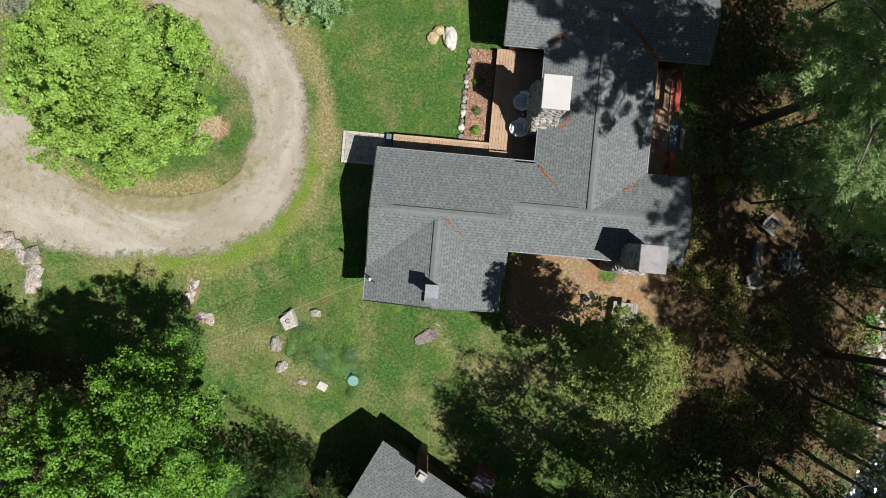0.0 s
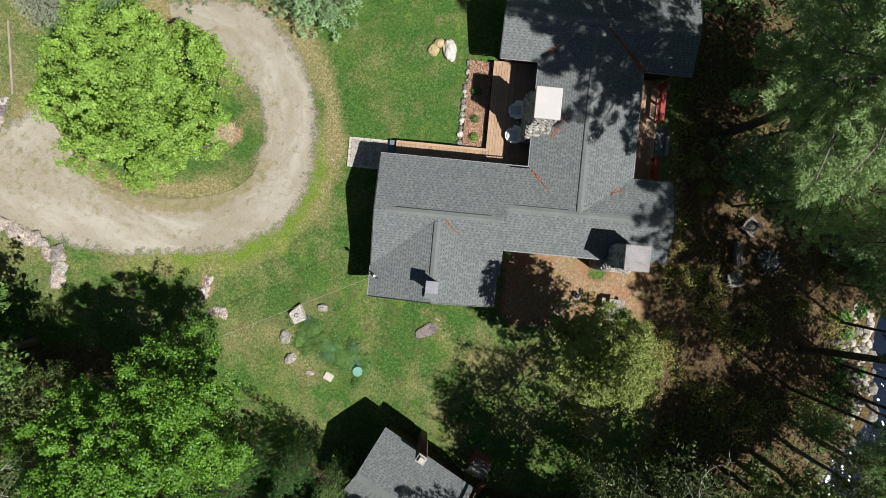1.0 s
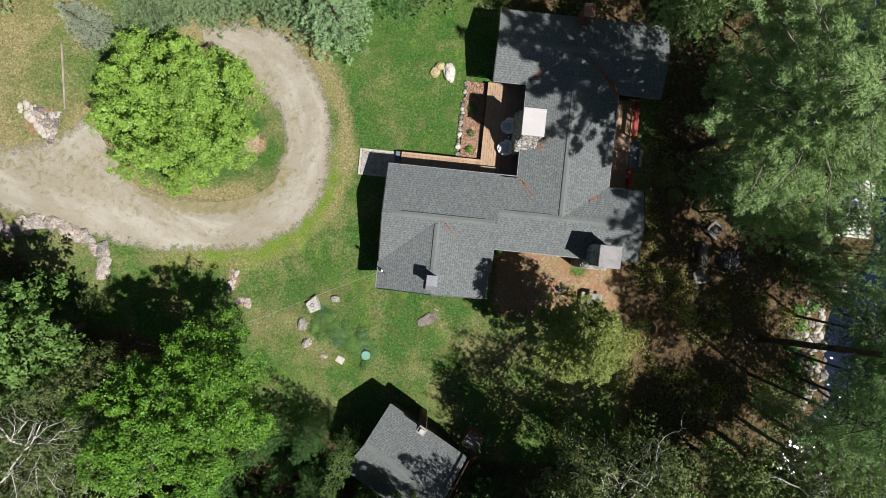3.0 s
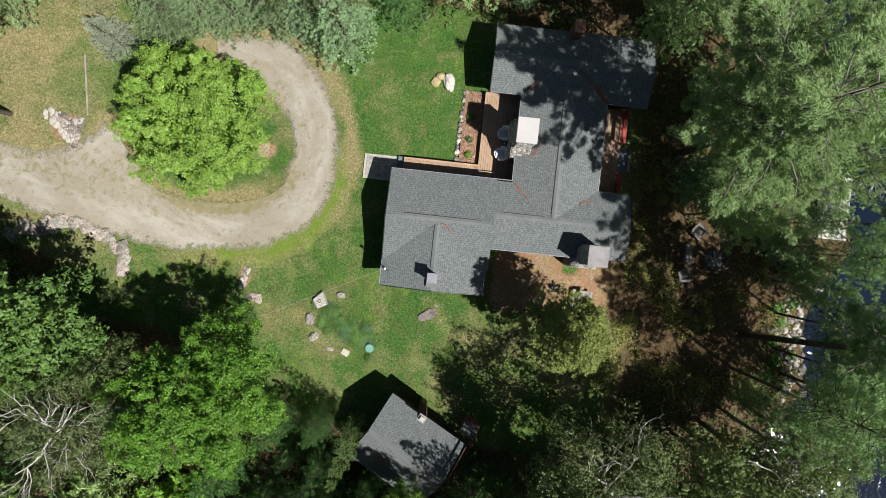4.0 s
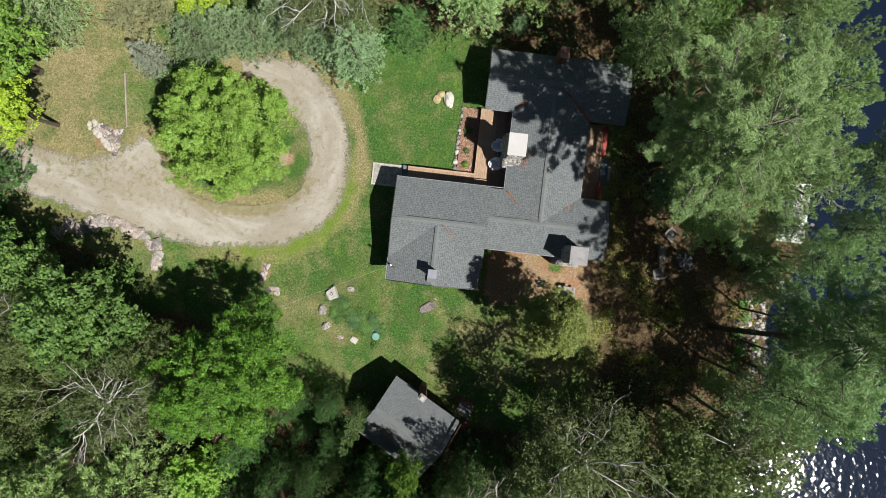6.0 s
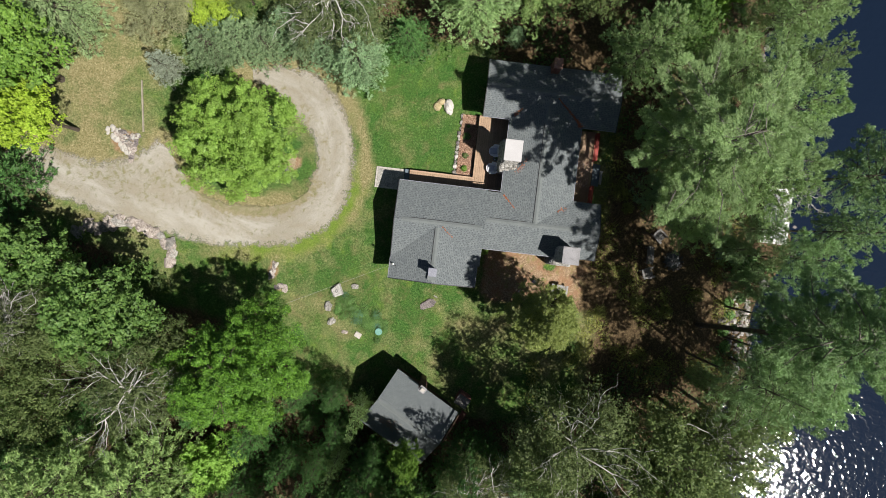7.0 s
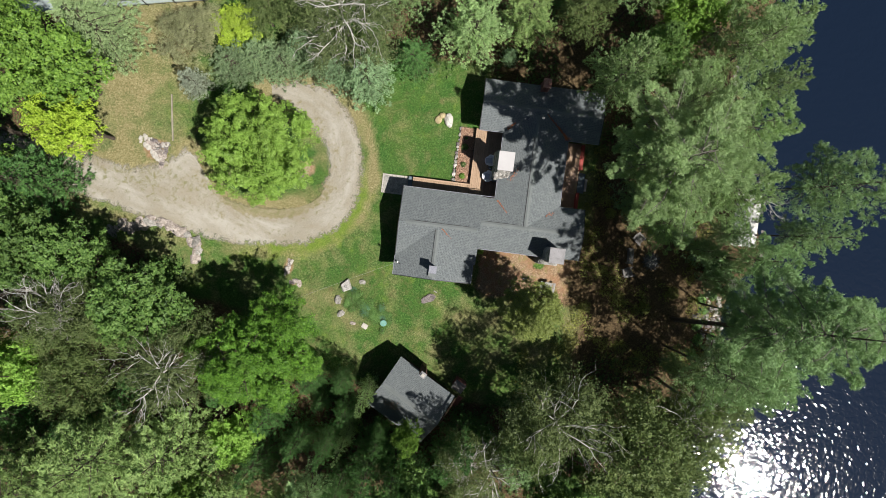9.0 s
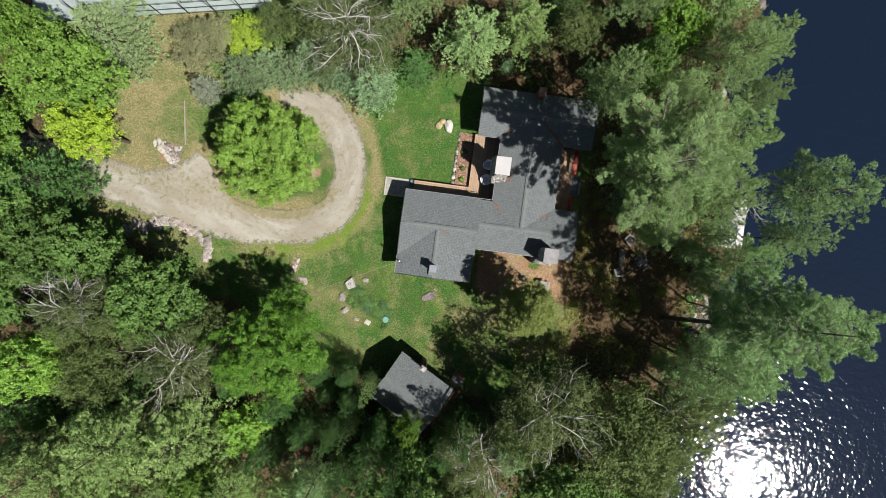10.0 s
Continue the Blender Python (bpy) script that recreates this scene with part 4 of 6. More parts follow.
# trees that lean, in degrees about both axes
LEANING = {(25.2, 7.0): (0, 8), (20.6, -4.3): (-5, 2), (14.7, 6.7): (1, -3), (26.8, 3.6): (0, 8), (26.2, -2.4): (0, 7)}
tree_rng = random.Random(4)
first = {}
for i, (kind, x, y, h, r) in enumerate(TREES):
    protos, name, label, category = KINDS[kind]
    which = (kind, i % len(protos))
    base_r, base_h = (6.0, 22.0) if kind in ("hpine", "hgpine") else (R0, H0)
    wide = r / base_r * (0.88 if kind in ("maple", "gmaple", "lmaple", "yellow", "olive", "sage", "birch") else 0.95)
    m = pose(x, y, on_ground(x, y), *LEANING.get((x, y), (0, 0)), 0) @ Matrix.Rotation(tree_rng.uniform(0, 2 * math.pi), 4, "Z") @ Matrix.Diagonal((wide, wide, h / base_h, 1))
    if which not in first:
        first[which] = tree(name, label, category, protos[which[1]], m)
    else:
        o = copy_thing(first[which], Matrix.Identity(4))
        o.matrix_basis = m

# the large maple beside the lawn
tree("maple_tree", "large rich green maple beside the lawn", "tree", broadleaf(90, 4.5, 14.8, 1.6, 72, 84000, 0.1, leaf_material("lime_green_leaf", (0.032, 0.105, 0.01), (0.2, 0.395, 0.043), 0.2, 0.5, 0.02), BARK, 14, 1.05, 0.25, 0.34, 0.4, 0.2, 11, False, 0.7, 9, 0.4),
     pose(-11.1, -9.7, on_ground(-11.1, -9.7)))
# the dense small-leaved tree south of the house
tree("tree", "dense olive-green tree beside the picnic table", "tree", broadleaf(83, 2.2, 13.5, 0.5, 130, 50000, 0.104, leaf_material("dull_green_leaf", (0.1, 0.142, 0.034), (0.37, 0.425, 0.12), 0.3, 0.5, 0.02), BARK, 12, 0.8, 0.2, 0.22, 0.18, 0.2, 15, False, 0.8, 4, 0.52),
     pose(7.5, -4.35, on_ground(7.5, -4.35)))
# the round tree on the island
tree("apple_tree", "bright green round-crowned tree on the island", "tree", broadleaf(77, 4.15, 9.6, 0.6, 96, 78000, 0.098, leaf_material("fresh_green_leaf", (0.125, 0.245, 0.034), (0.4, 0.59, 0.122), 0.3, 0.45, 0.02), BARK, 12, 0.85, 0.2, 0.36, 0.36, 0.2, 10, False, 0.6, 5),
     pose(-13.8, 5.1, on_ground(-13.8, 5.1)))

# ---------------------------------------------------------------- more materials
MULCH = surface("bark_mulch", (0.17, 0.085, 0.05), (0.4, 0.25, 0.16), 2, 26, 0.95, 0.9, 0.03)
BLUEGREY = surface("blue_grey_step", (0.07, 0.1, 0.12), (0.12, 0.16, 0.19), 2, 20, 0.6, 0.2)
SLATE = surface("patio_concrete", (0.17, 0.165, 0.16), (0.5, 0.47, 0.41), 3.2, 12, 0.9, 0.5, 0.008, (0.16, 0.155, 0.15))
PALESTONE = surface("pale_paver", (0.34, 0.315, 0.28), (0.48, 0.45, 0.405), 2.4, 16, 0.9, 0.3, 0.006)
WHITESTONE = surface("white_boulder", (0.46, 0.435, 0.4), (0.64, 0.61, 0.565), 1.6, 9, 0.9, 0.5, 0.02)
TANSTONE = surface("tan_boulder", (0.32, 0.25, 0.13), (0.5, 0.42, 0.25), 1.6, 9, 0.9, 0.5, 0.02)
PINKSTONE = surface("pinkish_rock", (0.15, 0.12, 0.1), (0.5, 0.44, 0.4), 4, 13, 0.9, 0.9, 0.035, (0.17, 0.14, 0.1), 0.0, 0.15)
DARKROCK = surface("dark_flat_rock", (0.055, 0.047, 0.047), (0.25, 0.215, 0.205), 4, 11, 0.9, 0.8, 0.03)
OLDWOOD = surface("weathered_wood", (0.17, 0.165, 0.155), (0.33, 0.32, 0.3), 2.2, 30, 0.85, 0.4, 0.004, None, 0.0, 0.12)
DARKWOOD = surface("dark_weathered_wood", (0.11, 0.105, 0.1), (0.22, 0.21, 0.2), 2.2, 30, 0.85, 0.4, 0.004, None, 0.0, 0.12)
PLASTIC = surface("pale_grey_plastic", (0.74, 0.73, 0.77), (0.84, 0.83, 0.86), 1.5, 12, 0.5, 0.1, 0.002)
CUSHION = surface("grey_blue_cushion", (0.42, 0.43, 0.5), (0.55, 0.56, 0.62), 3, 40, 0.95, 0.3, 0.004)
METAL = surface("galvanised_metal", (0.16, 0.165, 0.2), (0.25, 0.255, 0.29), 1.5, 12, 0.6, 0.1, 0.002, None, 0.2)
WHITE = surface("white_paint", (0.68, 0.68, 0.67), (0.8, 0.8, 0.79), 1.5, 14, 0.6, 0.1, 0.002)
BRICK = surface("red_brick", (0.13, 0.052, 0.038), (0.27, 0.12, 0.085), 3, 14, 0.9, 0.5, 0.006, None, 0.0, 0.2)
TEAL = surface("teal_lid", (0.1, 0.25, 0.2), (0.16, 0.35, 0.29), 2, 12, 0.5, 0.1, 0.003)
IRON = surface("black_iron", (0.01, 0.01, 0.01), (0.03, 0.03, 0.03), 2, 20, 0.5, 0.2, 0.002)
COURT = surface("court_paint", (0.24, 0.29, 0.28), (0.32, 0.37, 0.355), 0.8, 10, 0.85, 0.2, 0.003, (0.22, 0.26, 0.26))
NEEDLES = leaf_material("orange_needle_litter", (0.28, 0.075, 0.03), (0.52, 0.2, 0.09), 0.05, 0.9, 0.05)
HERB = leaf_material("garden_leaf", (0.07, 0.16, 0.036), (0.22, 0.37, 0.11), 0.3)
BLUEHERB = leaf_material("blue_green_leaf", (0.065, 0.16, 0.085), (0.16, 0.32, 0.18), 0.2)
FERN = leaf_material("fern_leaf", (0.04, 0.08, 0.02), (0.12, 0.17, 0.045), 0.3)


# ---------------------------------------------------------------- house details
def roof_z(x, y):
    best = 0.0
    for axis, a0, a1, lo, hi, pitch, cap, pieces in WINGS:
        a, o = (x, y) if axis == "x" else (y, x)
        if a0 <= a <= a1 and lo <= o <= hi:
            best = max(best, EAVE + ((hi - lo) / 2 - abs(o - (lo + hi) / 2)) * pitch)
    return best


def edge_strip(name, p, q, w, h, mat, parent, label=""):
    p, q = Vector(p), Vector(q)
    d = q - p
    side = d.cross(Vector((0, 0, 1))).normalized()
    m = Matrix((d.normalized(), side, d.normalized().cross(side) * -1)).transposed().to_4x4()
    m.translation = p
    return part(name, slab(0, d.length, -w / 2, w / 2, -h / 2, h / 2, 0.006), mat, parent, label, m=m)


for axis, a0, a1, lo, hi, pitch, cap, pieces in WINGS:
    mid = (lo + hi) / 2
    top = EAVE + (hi - lo) / 2 * pitch
    pt = (lambda a, o, z: (a, o, z)) if axis == "x" else (lambda a, o, z: (o, a, z))
    for a in {"-2.9": (a0 - 0.02,), "3.0": (a1 + 0.02,), "1.6": (), "2.35": (a0 - 0.02, a1 + 0.02), "-3.17": (a0 - 0.02,)}[str(a0)]:
        for o in (lo, hi):
            edge_strip("rake_board", pt(a, o, EAVE - 0.09), pt(a, mid, top - 0.09), 0.05, 0.2, TRIM, house)
for p, q in (((-2.9, 3.68, EAVE - 0.04), (4.2, 3.68, EAVE - 0.04)), ((4.17, 3.7, EAVE - 0.04), (4.17, 8.72, EAVE - 0.04)), ((2.35, 8.69, EAVE - 0.04), (4.2, 8.69, EAVE - 0.04)),
             ((3.15, -0.43, EAVE - 0.04), (8.3, -0.43, EAVE - 0.04)), ((9.25, 3.6, EAVE - 0.04), (9.25, 8.7, EAVE - 0.04)), ((9.3, 8.69, EAVE - 0.04), (11.6, 8.69, EAVE - 0.04)),
             ((-2.93, -3.17, EAVE - 0.04), (-2.93, -1.7, EAVE - 0.04)), ((3.15, -3.17, EAVE - 0.04), (3.15, -0.45, EAVE - 0.04))):
    edge_strip("gutter", p, q, 0.05, 0.06, METAL, house, "thin grey metal gutter")


# dark strips for the shade line of the ridge caps, away from the sun
edge_strip("ridge_gap", (6.55, 1.7, 3.39), (6.55, 8.6, 3.39), 0.035, 0.03, TRIM, house)
edge_strip("ridge_gap", (-0.05, -1.9, 3.59), (-0.05, 0.6, 3.59), 0.03, 0.03, TRIM, house)
edge_strip("ridge_gap", (-1.9, 1.14, 3.645), (2.6, 1.14, 3.645), 0.03, 0.03, TRIM, house)
edge_strip("ridge_gap", (3.6, 1.75, 3.4), (6.2, 1.75, 3.4), 0.025, 0.03, TRIM, house)


def rock_mesh(seed, sx, sy, sz, mat, level=3, rough=0.28):
    """A rounded, uneven stone, flat below."""
    bm = bmesh.new()
    bmesh.ops.create_icosphere(bm, subdivisions=level, radius=1.0)
    off = Vector((seed * 7.3, seed * 3.1, seed * 1.7))
    for v in bm.verts:
        n = v.co.normalized()
        k = 1 + rough * noise.noise(n * 1.3 + off) + rough * 0.7 * noise.noise(n * 3.1 + off) + rough * 0.35 * noise.noise(n * 7 + off)
        c = noise.cell(n * 1.6 + off) * rough * 0.3
        v.co = Vector((n.x * sx, n.y * sy, max(n.z, -0.35) * sz)) * (k + c)
    me = bpy.data.meshes.new("rock")
    bm.to_mesh(me)
    bm.free()
    me.materials.append(mat)
    return me


def stone_chimney(x0, x1, y0, y1, top, base, foot, cap_mat, cap_label, seed, shoulder):
    """A tapering stack of single fieldstones under a flat slab."""
    ch = put("chimney", None, house, "fieldstone chimney")
    bm = bmesh.new()
    low = (x0 - foot[0], x1 + foot[1], y0 - foot[2], y1 + foot[3])
    sect = [(base, low), (shoulder, low), (shoulder + 0.7, (x0, x1, y0, y1)), (top, (x0, x1, y0, y1))]
    prev = None
    for z, (a, b, c, d) in sect:
        ring = [bm.verts.new(p) for p in ((a, c, z), (b, c, z), (b, d, z), (a, d, z))]
        if prev:
            for k in range(4):
                bm.faces.new((prev[k], prev[(k + 1) % 4], ring[(k + 1) % 4], ring[k]))
        prev = ring
    bm.faces.new(prev)
    part("core", bm, MORTAR, ch)
    rng = random.Random(seed)
    shapes = [rock_mesh(seed + k, 1, 1, 1, CHIMNEYSTONE if k % 3 else STONE, 2, 0.34) for k in range(6)]
    z = base + 0.1
    while z < top - 0.05:
        f = min(1, max(0, (z - shoulder) / 0.7))
        a, b, c, d = (p + (q - p) * f for p, q in zip(low, (x0, x1, y0, y1)))
        hgt = rng.uniform(0.15, 0.24)
        for side in range(4):
            ln = (b - a) if side in (0, 2) else (d - c)
            s = 0.02
            while s < ln - 0.05:
                w = min(rng.uniform(0.16, 0.42), ln - s)
                mid = s + w / 2
                px, py = ((a + mid, c), (b, c + mid), (a + mid, d), (a, c + mid))[side]
                sc = (w * 0.56, 0.09, hgt * 0.6) if side in (0, 2) else (0.09, w * 0.56, hgt * 0.6)
                put("stone", shapes[rng.randrange(6)], ch, m=Matrix.Translation((px, py, z)) @ Matrix.Diagonal((*sc, 1)))
                s += w
        z += hgt
    over = 0.07
    part("cap", slab(x0 - over, x1 + over, y0 - over, y1 + over, top, top + 0.13, 0.02), cap_mat, ch, cap_label)
    return ch


stone_chimney(3.93, 4.96, 5.6, 6.87, 5.27, 0.4, (0.04, 0.0, 0.5, 0.35), PALECAP, "smooth off-white concrete slab", 11, 2.6)
stone_chimney(8.53, 9.53, -0.7, 0.32, 5.27, -0.2, (0.3, 0.1, 0.22, 0.0), GREYCAP, "stained grey concrete slab", 23, 2.3)


def brick_stack(parent, x, y, w, d, z0, z1, turn=0.0, rim=None, brick=None):
    st = put("chimney", None, parent, "red brick chimney", m=pose(x, y, 0, 0, 0, turn))
    part("core", slab(-w / 2 + 0.015, w / 2 - 0.015, -d / 2 + 0.015, d / 2 - 0.015, z0, z1 - 0.02), WALLWOOD, st)
    bm = slab(-0.096, 0.096, -0.045, 0.045, -0.031, 0.031, 0.004)
    me = bpy.data.meshes.new("brick")
    bm.to_mesh(me)
    bm.free()
    me.materials.append(brick or BRICK)
    z, row = z1 - 0.035, 0
    while z > max(z0, z1 - 2.6):
        for sx, ln, other in ((True, w, d), (False, d, w)):
            n = max(1, round(ln / 0.2))
            for k in range(n):
                s = -ln / 2 + (k + 0.5) * ln / n + (0.03 if row % 2 else -0.03)
                for e in (-1, 1):
                    m = Matrix.Translation((s, e * (other / 2 - 0.04), z)) if sx else Matrix.Translation((e * (other / 2 - 0.04), s, z)) @ Matrix.Rotation(math.pi / 2, 4, "Z")
                    put("brick", me, st, m=m)
        z -= 0.075
        row += 1
    part("rim", slab(-w / 2 - 0.04, w / 2 + 0.04, -d / 2 - 0.04, d / 2 + 0.04, z1, z1 + 0.07, 0.01), rim or GREYCAP, st)
    part("flue", slab(-0.13, 0.13, -0.13, 0.13, z1 + 0.07, z1 + 0.22, 0.02), rim or PALESTONE, st)
    return st


brick_stack(house, 6.85, 12.45, 0.5, 0.62, 0.0, 4.45, 0.0, surface("worn_red_brick", (0.26, 0.12, 0.085), (0.42, 0.24, 0.18), 3, 14, 0.9))

chase = put("flue_chase", None, house, "square metal-clad chimney chase")
part("body", slab(-0.12, 0.32, -2.58, -2.14, 3.3, 4.75, 0.01), METAL, chase)
part("cap", slab(-0.19, 0.39, -2.65, -2.07, 4.75, 4.82, 0.015), METAL, chase)
part("flashing", slab(-0.2, 0.4, -2.95, -2.58, 3.66, 3.74, 0.0), RIDGE, chase)


def rod(p, q, r0, r1, mat, parent, name, label="", sides=8):
    co, faces = [], []
    p, q = Vector(p), Vector(q)
    tube(co, faces, [p, (p + q) / 2, q], [r0, (r0 + r1) / 2, r1], sides)
    n = len(co)
    me = bpy.data.meshes.new(name)
    me.from_pydata([tuple(c) for c in co], [], [*faces, tuple(range(sides)), tuple(range(n - sides, n))])
    me.materials.append(mat)
    return put(name, me, parent, label)


mast = put("service_mast", None, house, "power mast with white weather head")
rod((-2.66, -2.16, 1.0), (-2.66, -2.16, 3.55), 0.035, 0.035, METAL, mast, "pipe")
rod((-2.66, -2.16, 3.5), (-2.6, -2.16, 3.72), 0.09, 0.06, WHITE, mast, "weather_head")
rod((-2.86, -2.06, 3.4), (-2.42, -2.3, 3.4), 0.03, 0.03, IRON, mast, "bracket")
rod((5.95, 9.85, 3.2), (5.95, 9.85, 3.95), 0.05, 0.05, METAL, house, "vent_pipe")

# overhead line from the mast into the trees
line = thing("overhead_wire", "thin pale overhead power line above the lawn", "wire")
co, faces = [], []
pts = []
for k in range(25):
    f = k / 24
    pts.append((-2.7 + (-17.7 + 2.7) * f, -2.2 + (-9.9 + 2.2) * f, 3.5 - 0.6 * f - 0.5 * math.sin(math.pi * f)))
tube(co, faces, pts, [0.009] * 25, 5)
put("cable", mesh_of("cable", co, faces, OLDWOOD), line)

# orange needles lying in the valleys of the roof
rng = np.random.default_rng(9)


def needle_drift(p, q, n, spread):
    f = rng.uniform(0, 1, n) ** 1.3
    x = q[0] + (p[0] - q[0]) * f + rng.normal(size=n) * spread * (1.1 - f)
    y = q[1] + (p[1] - q[1]) * f + rng.normal(size=n) * spread * (1.1 - f)
    z = np.array([roof_z(a, b) for a, b in zip(x, y)]) + 0.035 + rng.uniform(0, 0.03, n)
    keep = z > 1
    c = np.stack([x, y, z], 1)[keep]
    nrm = unit(np.array([0, 0, 1]) + rng.normal(size=(len(c), 3)) * 0.3)
    me = leaf_mesh("needle_drift", c, nrm, rng.uniform(0.05, 0.1, len(c)), 0.16, rng, NEEDLES)
    tagged(put("needle_drift", me), "drift of fallen orange needles on the roof", "needle litter", "needle drifts on the roof", "stuff")


for p, q, n, spread in (((7.3, 10.4), (9.0, 8.95), 420, 0.05), ((5.0, 9.5), (4.5, 9.0), 120, 0.07), ((5.2, 2.6), (4.4, 3.45), 110, 0.035), ((5.7, 6.2), (5.1, 5.15), 70, 0.1),
                        ((1.2, 0.1), (0.4, 0.75), 50, 0.03), ((8.2, 2.7), (8.7, 3.0), 40, 0.1), ((8.95, 8.9), (9.15, 8.8), 140, 0.12)):
    needle_drift(p, q, n, spread)


# ---------------------------------------------------------------- decks, patio, bed
def deck_boards(deck, x0, x1, y0, y1, z, along="y", w=0.14, gap=0.008):
    """Single boards, sharing one mesh for each deck."""
    ln = (y1 - y0) if along == "y" else (x1 - x0)
    span = (x1 - x0) if along == "y" else (y1 - y0)
    n = max(1, round(span / w))
    w = span / n
    bm = slab(0, w - gap, 0, ln, -0.035, 0, 0.004)
    me = bpy.data.meshes.new("board")
    bm.to_mesh(me)
    bm.free()
    me.materials.append(DECK)
    for k in range(n):
        m = Matrix.Translation((x0 + k * w, y0, z)) if along == "y" else Matrix.Translation((x1, y0 + k * w, z)) @ Matrix.Rotation(math.pi / 2, 4, "Z")
        put("board", me, deck, m=m)


DZ = 0.58
deck = thing("deck", "warm tan cedar deck with a narrow walkway", "deck")
deck_boards(deck, 2.36, 4.6, 3.27, 9.1, DZ)
deck_boards(deck, -2.36, 2.2, 3.27, 4.48, DZ)
part("border_board", slab(-2.36, 2.35, 4.485, 4.62, DZ - 0.035, DZ + 0.002, 0.004), DECK, deck)
part("border_board", slab(2.2, 2.35, 4.625, 9.1, DZ - 0.035, DZ + 0.002, 0.004), DECK, deck)
part("border_board", slab(2.205, 2.352, 3.27, 4.48, DZ - 0.035, DZ + 0.002, 0.004), DECK, deck)
part("rim_joist", slab(2.2, 2.25, 4.63, 9.1, 0.0, DZ - 0.04), WALLWOOD, deck)
part("rim_joist", slab(-2.36, 2.25, 4.56, 4.61, 0.0, DZ - 0.04), WALLWOOD, deck)
for k in range(9):
    part("joist", slab(-2.3 + k * 0.8, -2.25 + k * 0.8, 3.3, 4.5, 0.05, DZ - 0.04), WALLWOOD, deck)

step = thing("step", "blue-grey step between patio and walkway", "step")
part("tread", slab(-2.72, -2.4, 3.72, 4.64, 0.31, 0.36, 0.01), BLUEGREY, step)
part("riser", slab(-2.68, -2.44, 3.75, 4.6, 0.05, 0.31), BLUEGREY, step)

patio = thing("patio", "small concrete patio with pale paver border", "patio")
part("slab", slab(-4.68, -2.76, 3.24, 4.5, -0.05, 0.09, 0.01), SLATE, patio)
for a, b, c, d in ((-4.82, -4.69, 3.1, 4.64), (-4.685, -2.76, 4.51, 4.64), (-4.685, -2.76, 3.1, 3.23)):
    n = round(max(b - a, d - c) / 0.3)
    for k in range(n):
        if b - a > d - c:
            sl = slab(a + (b - a) * k / n + 0.005, a + (b - a) * (k + 1) / n - 0.005, c, d, -0.05, 0.105, 0.01)
        else:
            sl = slab(a, b, c + (d - c) * k / n + 0.005, c + (d - c) * (k + 1) / n - 0.005, -0.05, 0.105, 0.01)
        part("paver", sl, PALESTONE, patio)


def scatter_bed(name, x0, x1, y0, y1, n, z, mat, label, category):
    c = np.stack([rng.uniform(x0, x1, n), rng.uniform(y0, y1, n), z + rng.uniform(0, 0.05, n)], 1)
    nrm = unit(np.array([0, 0, 1]) + rng.normal(size=(n, 3)) * 0.45)
    ob = put(name, leaf_mesh(name, c, nrm, rng.uniform(0.05, 0.14, n), 0.3, rng, mat))
    return tagged(ob, label, category, kind="stuff")


bed = thing("planting_bed", "raised bed of reddish bark mulch beside deck", "planting bed")
bm = bmesh.new()
bmesh.ops.create_grid(bm, x_segments=14, y_segments=44, size=0.5)
for v in bm.verts:
    x, y = 0.98 + (v.co.x + 0.5) * 1.2, 4.68 + (v.co.y + 0.5) * 4.45
    v.co = (x, y, 0.09 + 0.05 * noise.noise((x * 3, y * 3, 0)) + on_ground(x, y))
part("soil", bm, MULCH, bed)
scatter_bed("mulch_chips", 1.0, 2.16, 4.7, 9.1, 3600, 0.13, leaf_material("mulch_chip", (0.15, 0.075, 0.045), (0.56, 0.38, 0.27), 0.0, 0.95, 0.02), "loose reddish bark chips on the bed", "mulch")
EDGE = [rock_mesh(60 + k, 1, 1, 1, m, 2) for k, m in enumerate((WHITESTONE, STONE, PALESTONE, DARKROCK, STONE))]
erng = random.Random(21)
y = 4.66
while y < 9.1:
    s = erng.uniform(0.09, 0.19)
    put_rock = tagged(put("edging_stone", EDGE[erng.randrange(5)]), "rounded pale edging stone beside the mulch bed", "stone", "edging stones of the bed")
    x = 0.86 + 0.16 * smooth(y, 6.5, 9) + erng.uniform(-0.04, 0.04)
    put_rock.matrix_basis = pose(x, y, on_ground(x, y) + 0.05, 0, 0, erng.uniform(0, 360)) @ Matrix.Diagonal((s, s * erng.uniform(0.7, 1.1), s * 0.8, 1))
    y += s * 1.75
for x, s in ((1.02, 0.14), (1.7, 0.1), (1.9, 0.12), (2.05, 0.1)):
    o = tagged(put("edging_stone", EDGE[erng.randrange(5)]), "rounded pale edging stone beside the mulch bed", "stone", "edging stones of the bed")
    o.matrix_basis = pose(x, 4.74, on_ground(x, 4.7) + 0.06, 0, 0, erng.uniform(0, 360)) @ Matrix.Diagonal((s, s, s * 0.8, 1))


